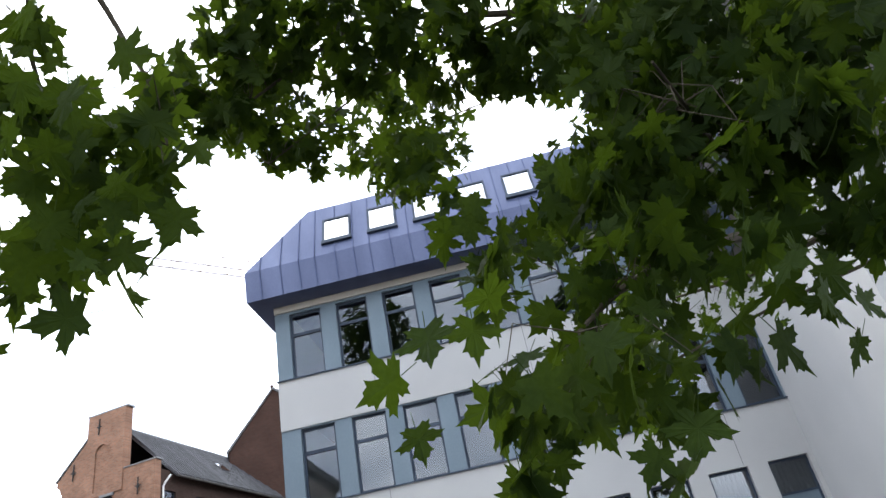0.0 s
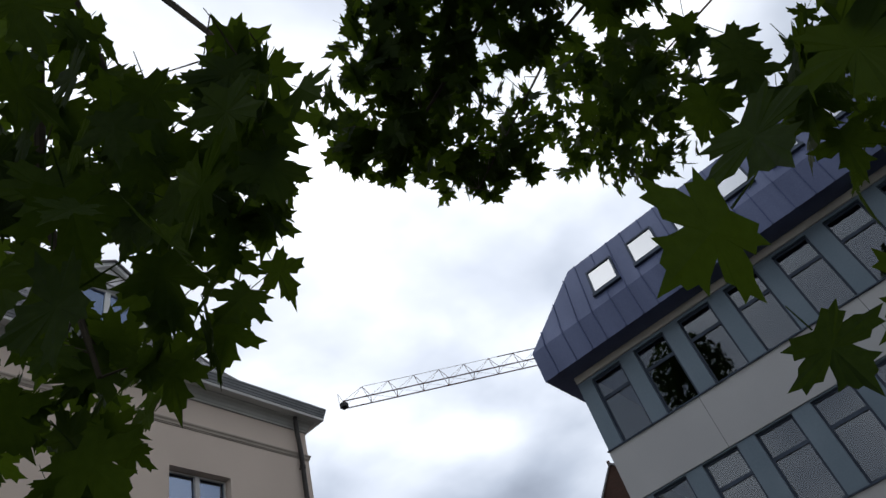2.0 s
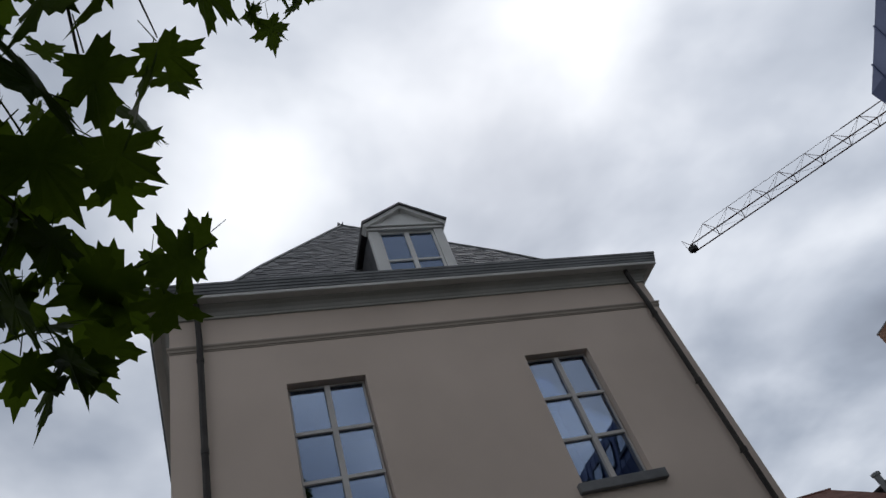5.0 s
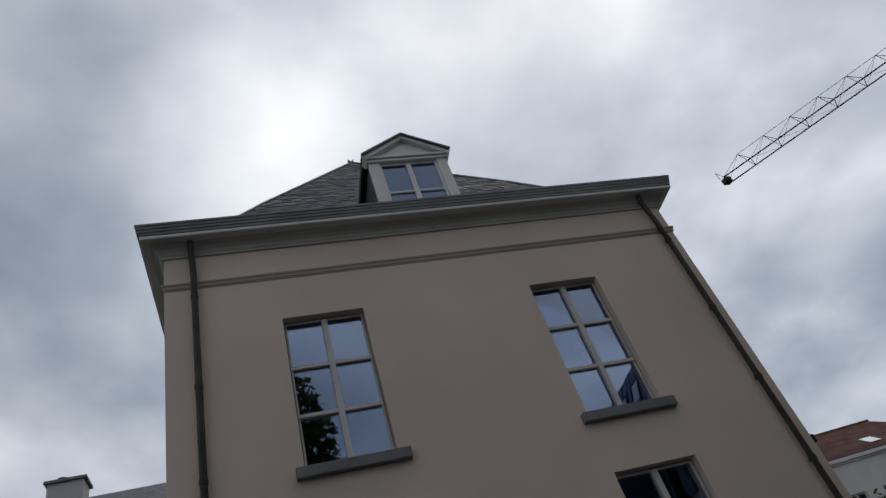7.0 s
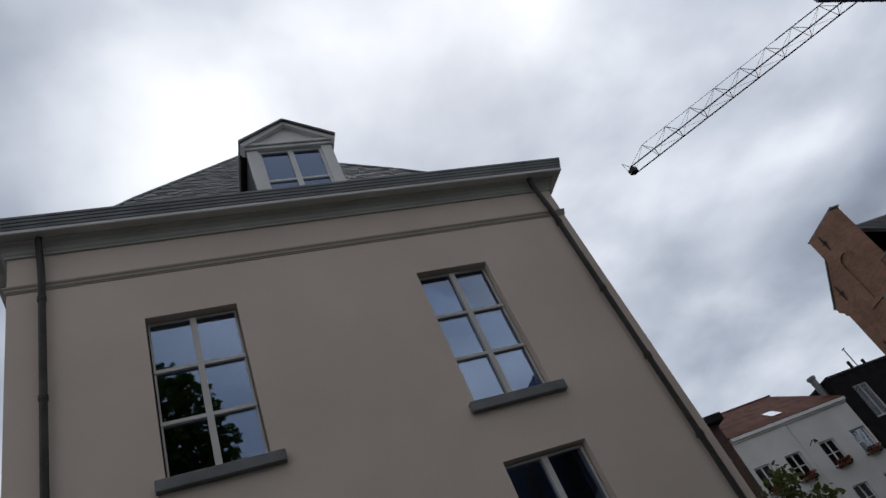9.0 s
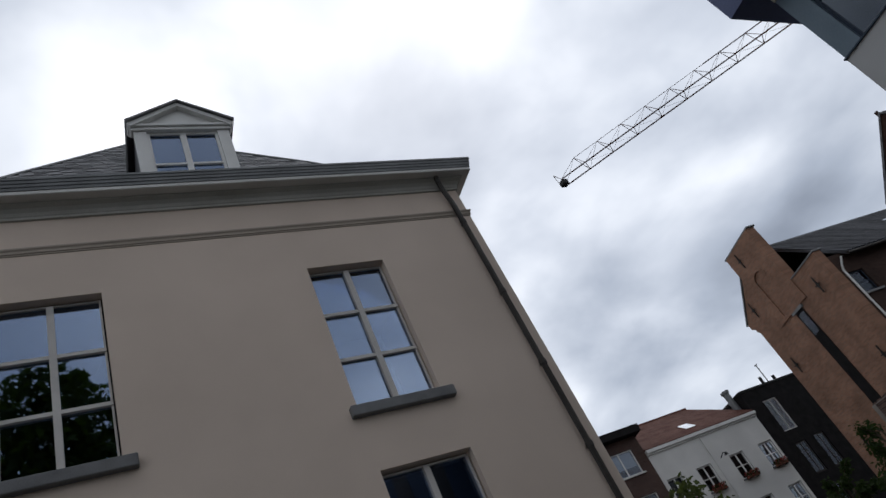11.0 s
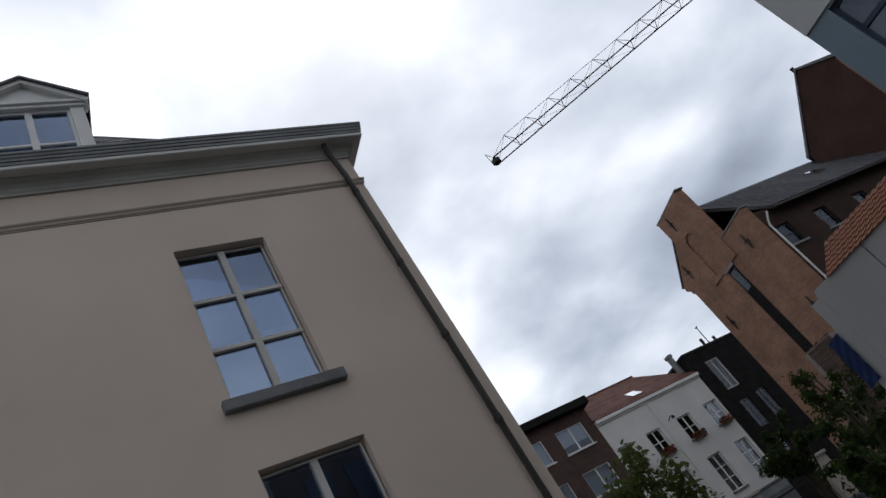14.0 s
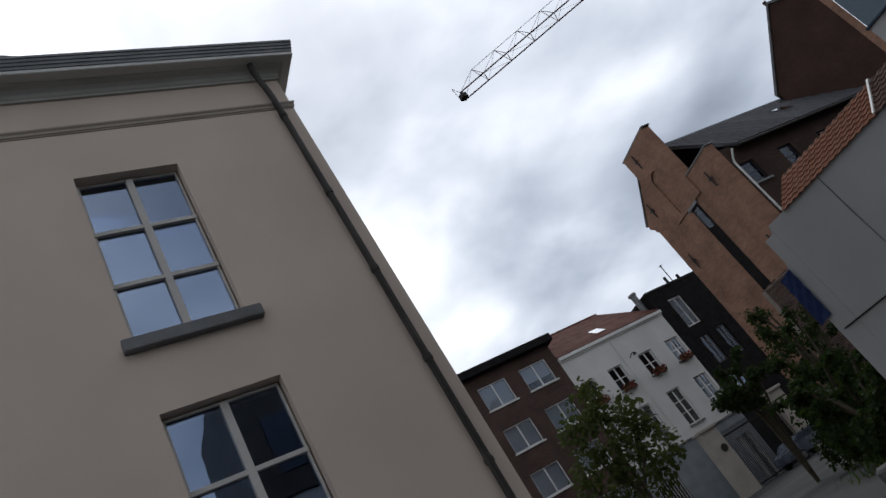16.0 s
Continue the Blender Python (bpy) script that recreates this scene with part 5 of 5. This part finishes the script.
for k in range(24):
    z = 1.6 * k
    for (a, c), (a2, c2) in (((-0.7, -0.7), (0.7, -0.7)), ((0.7, -0.7), (0.7, 0.7)), ((0.7, 0.7), (-0.7, 0.7)), ((-0.7, 0.7), (-0.7, -0.7))):
        rod(b, (BASE.x + a, BASE.y + c, z), (BASE.x + a2, BASE.y + c2, z + 1.6), 0.04, 4)
cpart("mast_lattice", b, kind="stuff")
cpart("tie_bar", rod(bmesh.new(), BASE + Z * 6, BASE - JD * 20 + Z * HJ, 0.03, 5))

# ---------------------------------------------------------------- plane tree over the path
HALF = [(0.0, 0.0), (0.14, -0.07), (0.30, -0.16), (0.34, -0.08), (0.52, -0.11), (0.42, 0.02), (0.47, 0.10), (0.33, 0.17), (0.50, 0.20), (0.58, 0.28), (0.84, 0.36), (0.66, 0.44), (0.68, 0.55), (0.50, 0.50), (0.40, 0.56), (0.20, 0.46), (0.27, 0.66), (0.37, 0.80), (0.22, 0.80), (0.17, 0.94), (0.09, 0.95), (0.0, 1.25)]


def leaf_points(fold, droop):
    """A five-lobed, toothed leaf about one unit long, folded along its midrib and drooping to its tip."""
    pts = [(x, y) for x, y in HALF] + [(-x, y) for x, y in HALF[-2:0:-1]]
    pts = [(x, y - 0.0) for x, y in pts]
    lift = lambda x, y: fold * abs(x) - droop * (max(0.0, y) ** 2 + 0.6 * x * x)
    v = [(x, y, lift(x, y)) for x, y in pts] + [(0.0, 0.32, lift(0, 0.32) - 0.01)]
    c = len(pts)
    f = [(k, (k + 1) % c, c) for k in range(c)]
    # stalk
    k = len(v)
    v += [(-0.014, -0.02, 0.0), (0.014, -0.02, 0.0), (0.0, -0.02, -0.02), (-0.010, -0.55, 0.12), (0.010, -0.55, 0.12), (0.0, -0.55, 0.105)]
    f += [(k, k + 1, k + 4, k + 3), (k + 1, k + 2, k + 5, k + 4), (k + 2, k, k + 3, k + 5)]
    return v, f


SHAPES = [leaf_points(0.08, 0.08), leaf_points(0.16, 0.05), leaf_points(-0.06, 0.18), leaf_points(0.10, 0.26)]
LEAVES = []
for v, f in SHAPES:
    me = bpy.data.meshes.new("leaf")
    me.from_pydata(v, [], f)
    me.materials.append(M["leaf"])
    LEAVES.append(me)

# boughs: centre, radii, number of leaves, mean leaf length
BOUGHS = [
    ((-5.47, -9.56, 1.82), (0.05, 0.03, 0.02), 1, 0.145),
    ((-5.27, -9.51, 1.73), (0.04, 0.03, 0.02), 1, 0.085),
    ((-4.72, -10.36, 2.77), (0.35, 0.25, 0.2), 26, 0.125),
    ((-4.75, -9.93, 2.55), (0.25, 0.2, 0.16), 12, 0.125),
    ((-4.53, -9.84, 2.93), (0.25, 0.2, 0.2), 12, 0.125),
    ((-4.48, -9.92, 2.52), (0.22, 0.18, 0.18), 8, 0.125),
    ((-5.5, -9.8, 1.95), (0.1, 0.1, 0.08), 2, 0.125),
    ((-5.23, -9.83, 1.79), (0.15, 0.12, 0.12), 8, 0.125),
    ((-5.08, -9.87, 1.64), (0.16, 0.14, 0.12), 9, 0.125),
    ((-5.25, -10.15, 1.81), (0.2, 0.15, 0.15), 8, 0.125),
    ((-5.21, -10.25, 1.59), (0.2, 0.15, 0.15), 7, 0.125),
    ((-5.36, -9.62, 1.98), (0.08, 0.05, 0.04), 2, 0.12),
    ((-5.88, -8.88, 2.11), (0.20, 0.15, 0.17), 6, 0.100),
    ((-5.95, -9.00, 2.27), (0.16, 0.13, 0.15), 4, 0.100),
    ((-5.36, -8.52, 2.86), (0.17, 0.14, 0.16), 7, 0.125),
    ((-5.32, -7.8, 2.71), (0.20, 0.15, 0.17), 6, 0.125),
    ((-5.27, -8.05, 3.07), (0.17, 0.14, 0.16), 3, 0.125),
    ((-5.52, -8.40, 2.80), (0.36, 0.30, 0.40), 42, 0.124),
    ((-5.78, -8.25, 2.38), (0.28, 0.26, 0.26), 10, 0.124),
    ((-6.23, -8.89, 2.49), (0.25, 0.20, 0.25), 11, 0.100),
    ((-6.01, -8.83, 2.23), (0.20, 0.18, 0.20), 6, 0.100),
    ((-5.37, -8.61, 3.00), (0.20, 0.18, 0.24), 17, 0.124),
    ((-4.75, -9.98, 1.88), (0.42, 0.22, 0.20), 30, 0.128),
    ((-5.28, -10.38, 1.78), (0.25, 0.22, 0.20), 15, 0.128),
    ((-5.34, -10.77, 1.90), (0.28, 0.25, 0.25), 15, 0.128),
    ((-5.77, -8.45, 3.05), (0.32, 0.28, 0.30), 32, 0.124),
    ((-5.95, -8.10, 3.25), (0.50, 0.40, 0.48), 72, 0.124),
    ((-6.35, -8.05, 2.85), (0.45, 0.38, 0.55), 62, 0.124),
    ((-4.45, -10.25, 2.20), (0.55, 0.36, 0.34), 55, 0.124),
    ((-4.15, -8.50, 4.60), (0.45, 0.45, 0.30), 137, 0.12),
    ((-3.30, -8.55, 5.14), (0.55, 0.55, 0.36), 187, 0.12),
    ((-2.20, -9.40, 5.45), (0.85, 0.65, 0.48), 325, 0.12),
    ((-4.26, -8.78, 4.95), (0.42, 0.38, 0.32), 137, 0.12),
    ((-4.08, -9.34, 4.92), (0.50, 0.42, 0.40), 212, 0.12),
    ((-3.95, -9.94, 4.80), (0.50, 0.45, 0.42), 212, 0.12),
    ((-3.87, -10.5, 4.67), (0.50, 0.45, 0.42), 212, 0.12),
    ((-4.40, -10.9, 3.94), (0.50, 0.42, 0.46), 212, 0.124),
    ((-4.76, -11.1, 3.32), (0.48, 0.42, 0.46), 200, 0.124),
    ((-5.09, -11.3, 2.91), (0.42, 0.40, 0.42), 162, 0.124),
    ((-5.15, -11.1, 2.38), (0.36, 0.34, 0.34), 112, 0.124),
    ((-4.46, -10.65, 3.19), (0.50, 0.40, 0.40), 187, 0.12),
    ((-4.69, -10.79, 2.72), (0.45, 0.40, 0.40), 162, 0.12),
    ((-4.87, -10.43, 2.27), (0.35, 0.30, 0.26), 45, 0.12),
    ((-3.10, -10.6, 2.45), (0.80, 0.50, 0.42), 55, 0.12),
    ((-2.80, -11.0, 3.80), (1.10, 0.70, 0.70), 200, 0.12),
    ((-1.20, -12.2, 4.00), (1.20, 0.90, 0.80), 130, 0.12),
    ((-4.65, -14.3, 11.9), (2.70, 2.50, 5.50), 6800, 0.25),
    ((-3.15, -8.42, 4.99), (0.2, 0.2, 0.15), 26, 0.115),
    ((-4.02, -8.12, 4.98), (0.14, 0.14, 0.14), 18, 0.115),
    ((-4.14, -8.5, 4.42), (0.16, 0.16, 0.14), 18, 0.115),
    ((-3.04, -9.49, 4.56), (0.3, 0.25, 0.15), 34, 0.115),
    ((-3.27, -8.77, 4.67), (0.2, 0.2, 0.15), 22, 0.115),
    ((-5.66, -7.93, 2.64), (0.18, 0.18, 0.18), 9, 0.115),
    ((-5.44, -8.06, 2.69), (0.14, 0.14, 0.18), 9, 0.115),
    ((-5.48, -7.86, 2.46), (0.12, 0.12, 0.12), 7, 0.115),
    # unseen clump overhead, added only to shade the leaves on the left
    ((-6.7, -9.4, 5.7), (1.25, 1.15, 0.5), 1000, 0.14),
    ((-4.93, -8.03, 3.68), (0.1, 0.12, 0.12), 8, 0.115),
    ((-5.1, -8.13, 3.75), (0.12, 0.12, 0.12), 9, 0.115),
    ((-3.96, -9.63, 3.79), (0.22, 0.2, 0.18), 22, 0.115),
    ((-4.31, -10.15, 2.91), (0.2, 0.2, 0.15), 18, 0.115),
    ((-5.57, -7.77, 2.57), (0.15, 0.12, 0.12), 8, 0.115),
    ((-2.80, -13.6, 7.20), (2.60, 2.60, 2.60), 1500, 0.2),
    ((-5.62, -8.89, 2.88), (0.13, 0.10, 0.16), 8, 0.12),
    ((-5.55, -8.84, 3.06), (0.13, 0.10, 0.14), 7, 0.12),
    ((-5.56, -8.88, 2.68), (0.12, 0.08, 0.10), 4, 0.12),
    # added canopy above the view, blocks sky light from the right-hand boughs
    ((-4.2, -11.8, 5.9), (1.7, 1.3, 0.8), 1300, 0.16),
    # unseen high clump, added so the first office windows reflect something dark
    ((-11.6, -2.0, 20.0), (2.2, 2.4, 3.0), 1900, 0.26),
]
tree = thing("plane_tree", "spreading plane tree with broad lobed green leaves", "tree", pose(-2.4, -14.2, 0))
TM = Matrix.Translation((2.4, 14.2, 0))
bm = tube(bmesh.new(), [TM @ Vector(p) for p in ((-2.4, -14.2, -0.1), (-2.42, -14.2, 0.5), (-2.5, -14.1, 2.6), (-2.8, -13.9, 5.0), (-3.6, -14.0, 8.5), (-4.8, -14.2, 15.5))], [0.30, 0.24, 0.21, 0.17, 0.11, 0.03], 12)
trunk = part("trunk", bm, M["bark"], tree, "mottled grey-green trunk")
BRANCHES = [
    [(-2.5, -14.1, 2.7), (-2.9, -12.9, 3.0), (-3.6, -11.6, 2.95), (-4.25, -10.75, 2.6), (-4.65, -10.35, 2.3), (-4.95, -10.12, 2.05)],
    [(-2.55, -14.0, 3.6), (-1.9, -13.0, 3.7), (-1.2, -12.2, 3.7), (-0.6, -11.6, 3.9)],
    [(-2.6, -13.9, 4.6), (-2.9, -12.3, 5.1), (-3.4, -10.6, 5.4), (-3.9, -9.4, 5.2), (-4.1, -8.5, 4.4)],
    [(-2.9, -12.3, 5.1), (-2.5, -10.8, 5.5), (-2.2, -9.4, 5.5)],
    [(-3.4, -10.6, 5.4), (-3.4, -9.4, 5.1), (-3.2, -8.4, 4.7)],
    [(-2.6, -13.9, 4.2), (-3.8, -12.5, 4.6), (-5.0, -11.0, 4.6), (-5.9, -9.7, 4.3), (-6.1, -8.6, 3.7), (-5.8, -8.25, 2.9), (-5.6, -8.25, 2.4)],
    [(-6.1, -8.6, 3.7), (-5.7, -8.4, 3.3), (-5.4, -8.4, 2.85)],
    [(-6.1, -8.6, 3.7), (-5.78, -8.74, 3.35), (-5.62, -8.86, 3.02), (-5.58, -8.88, 2.82)],
    [(-6.1, -8.6, 3.7), (-6.35, -8.15, 3.2), (-6.4, -8.0, 2.7)],
    [(-2.9, -12.9, 3.0), (-3.0, -11.6, 2.7), (-3.1, -10.6, 2.4), (-3.3, -10.2, 2.1)],
    [(-3.6, -11.6, 2.95), (-4.6, -11.0, 3.0), (-5.4, -10.6, 2.8)],
    [(-3.2, -13.9, 7.0), (-2.2, -13.4, 8.2), (-1.4, -13.0, 9.2)],
    [(-3.7, -14.0, 9.0), (-5.0, -13.8, 10.4), (-6.0, -13.6, 11.4)],
    [(-3.0, -13.9, 6.0), (-4.0, -14.6, 7.2), (-4.9, -15.2, 8.2)],
    # made-up limb that carries the unseen clump for the office reflections
    [(-3.6, -14.0, 8.5), (-5.6, -13.2, 11.6), (-8.6, -9.6, 14.6), (-10.6, -5.5, 17.2), (-11.5, -2.4, 19.6)],
]
for p in BRANCHES:
    k = len(p)
    r0 = 0.055 if p[0][1] < -13.5 else 0.012
    part("limb", tube(bmesh.new(), [TM @ Vector(q) for q in p], [r0 * (1 - (i + 0.6 * (i > 0)) / k) + 0.0035 for i in range(k)], 7), M["twig"], tree)
rng = random.Random(21)
limb_pts = [Vector(a).lerp(Vector(b), k / 8) for p in BRANCHES for a, b in zip(p, p[1:]) for k in range(9)]
verts, faces = [], []
twigs = bmesh.new()
singles = 0
crown = new("crown", bpy.data.meshes.new("crown"))
crown.parent = tree
for (c, r, n, size) in BOUGHS:
    placed = []
    for _ in range(n):
        for attempt in range(200):
            d = Vector((rng.uniform(-1, 1), rng.uniform(-1, 1), rng.uniform(-1, 1)))
            if d.length < 1 and (n < 40 or attempt > 100) or d.length < 1 and noise.noise((Vector(c) + Vector((d.x * r[0], d.y * r[1], d.z * r[2]))) * 3.6) > (-0.12 if n > 100 else -0.3):
                break
        at = Vector(c) + Vector((d.x * r[0], d.y * r[1], d.z * r[2]))
        s = size * rng.uniform(0.62, 1.25)
        m = TM @ Matrix.Translation(at) @ Euler((rng.gauss(-0.95, 0.45), rng.gauss(0, 0.45), rng.gauss(-0.6, 1.1))).to_matrix().to_4x4() @ Matrix.Scale(s, 4)
        k = rng.randrange(4)
        if singles < 300:
            shared("leaf", LEAVES[k], crown, m)
            singles += 1
        else:
            base = len(verts)
            v, f = SHAPES[k]
            verts += [tuple(m @ Vector(q)) for q in v]
            faces += [tuple(base + i for i in q) for q in f]
        placed.append(at + Vector((0, 0, 0.02)))
    if n < 300:
        for p in placed[::5]:
            q = min(limb_pts, key=lambda o: (o - p).length)
            mid_ = (p + q) / 2 + Vector((rng.uniform(-0.1, 0.1), rng.uniform(-0.1, 0.1), rng.uniform(0, 0.12)))
            if (p - q).length < 0.42:
                tube(twigs, [TM @ q, TM @ q.lerp(mid_, 0.6), TM @ mid_, TM @ p], [0.0035, 0.003, 0.0025, 0.0015], 4)
crown.data.from_pydata(verts, [], faces)
crown.data.materials.append(M["leaf"])
tagged(crown, kind="stuff")
part("twig_spray", twigs, M["twig"], tree, kind="stuff")


def bush(name, label, category, at, blobs, mat, leaf, seed, stems, group=""):
    """A sapling or shrub: bent stems and many small leaves in uneven clumps."""
    g = random.Random(seed)
    ob = thing(name, label, category, pose(*at), group)
    for p in stems:
        part("stem", tube(bmesh.new(), p, [0.05 * (1 - i / len(p)) + 0.008 for i in range(len(p))], 6), M["twig"], ob)
    v, f = [], []
    for c, r, n in blobs:
        for _ in range(n):
            for attempt in range(40):
                d = Vector((g.uniform(-1, 1), g.uniform(-1, 1), g.uniform(-1, 1)))
                if d.length < 1 and r < 0.4 or d.length < 1 and noise.noise((Vector(c) + d * r) * 1.7 + Vector((seed, 0, 0))) > -0.12:
                    break
            p = Vector(c) + Vector((d.x * r, d.y * r, d.z * r))
            q = Euler((g.gauss(-0.5, 0.6), g.gauss(0, 0.6), g.uniform(0, 6.283))).to_matrix() * (leaf * g.uniform(0.6, 1.3))
            k = len(v)
            v += [tuple(p + q @ Vector(e)) for e in ((0, 0, 0), (0.3, 0.35, 0.05), (0.22, 0.75, 0.0), (0, 1.0, -0.1), (-0.22, 0.75, 0.0), (-0.3, 0.35, 0.05))]
            f += [(k, k + 1, k + 2, k + 3), (k, k + 3, k + 4, k + 5)]
    me = bpy.data.meshes.new("foliage")
    me.from_pydata(v, [], f)
    me.materials.append(mat)
    lo = new("foliage", me)
    lo.parent = ob
    tagged(lo, kind="stuff")
    return ob


bush("young_tree", "young street tree with thin yellowing foliage", "tree", (14.2, 11.6, 0),
     [((0.1, 0, 5.6), 0.75, 260), ((-0.7, 0.2, 4.9), 0.8, 300), ((0.9, -0.3, 4.6), 0.8, 300), ((0, 0, 4.0), 1.1, 500), ((-1.1, 0.3, 3.4), 0.9, 360), ((1.2, -0.2, 3.3), 0.9, 360), ((0.2, 0.2, 2.7), 1.1, 420)],
     M["saplingleaf"], 0.22, 5, [[(0, 0, -0.1), (0.05, 0, 1.5), (0, 0.05, 3.2), (0.1, 0, 5.4)], [(0, 0, 2.2), (-0.6, 0.2, 3.2), (-0.9, 0.2, 4.6)], [(0, 0, 2.4), (0.7, -0.2, 3.4), (1.1, -0.3, 4.6)]])
for k, (at, h, w, low) in enumerate((((15.2, 5.0, 0), 2.2, 1.0, 0.2), ((17.4, 6.2, 0), 3.4, 1.1, 0.3), ((13.3, 3.2, 0), 1.9, 0.9, 0.2), ((19.8, 7.4, 0), 4.6, 1.2, 0.3), ((12.2, 2.1, 0), 1.5, 0.8, 0.2), ((16.9, 8.3, 0), 4.0, 0.85, 0.65))):
    g = random.Random(60 + k)
    blobs, stems = [((0, 0, h * max(low, 0.25)), w * 0.9, 600)] if low < 0.5 else [], []
    for _ in range(9):
        a, d, z = g.uniform(0, 6.283), w * g.uniform(0.2, 0.95), h * g.uniform(low, 0.85)
        blobs.append(((d * math.cos(a), d * math.sin(a), z), w * g.uniform(0.26, 0.46), 170))
    for _ in range(9):   # arching wands with leaves along them
        a, d, z = g.uniform(0, 6.283), w * g.uniform(0.7, 1.25), h * g.uniform(0.85, 1.15)
        tip = Vector((d * math.cos(a), d * math.sin(a), z - 0.15))
        wand = [Vector((0, 0, -0.1)), Vector((0.2 * tip.x, 0.2 * tip.y, h * 0.45)), Vector((0.6 * tip.x, 0.6 * tip.y, z * 0.9)), tip]
        stems.append(wand)
        for f in (0.3, 0.55, 0.8, 1.0):
            p = wand[2].lerp(tip, f)
            blobs.append((tuple(p), 0.17 * w, 26))
    bush("shrub", "dense dark green garden shrub with arching shoots", "shrub", at, blobs, M["shrubleaf"], 0.14, 30 + k, stems, "shrubs of the planted strip")

# grass along the planted strip
g = random.Random(77)
v, f = [], []
for _ in range(5200):
    s, o = g.uniform(0, 1), g.gauss(0, 0.55)
    x, y = 12.2 + 20 * s - 0.6 * o, 1.9 + 13.5 * s + 0.8 * o
    h, a = g.uniform(0.12, 0.4), g.uniform(0, 6.283)
    k = len(v)
    ca, sa = 0.02 * math.cos(a), 0.02 * math.sin(a)
    lx, ly = g.gauss(0, 0.09), g.gauss(0, 0.09)
    v += [(x - ca, y - sa, -0.005), (x + ca, y + sa, -0.005), (x + lx, y + ly, h)]
    f.append((k, k + 1, k + 2))
me = bpy.data.meshes.new("grass_strip")
me.from_pydata(v, [], f)
me.materials.append(M["grass"])
tagged(new("grass_strip", me), "rough green grass along the planted strip", "grass", kind="stuff")
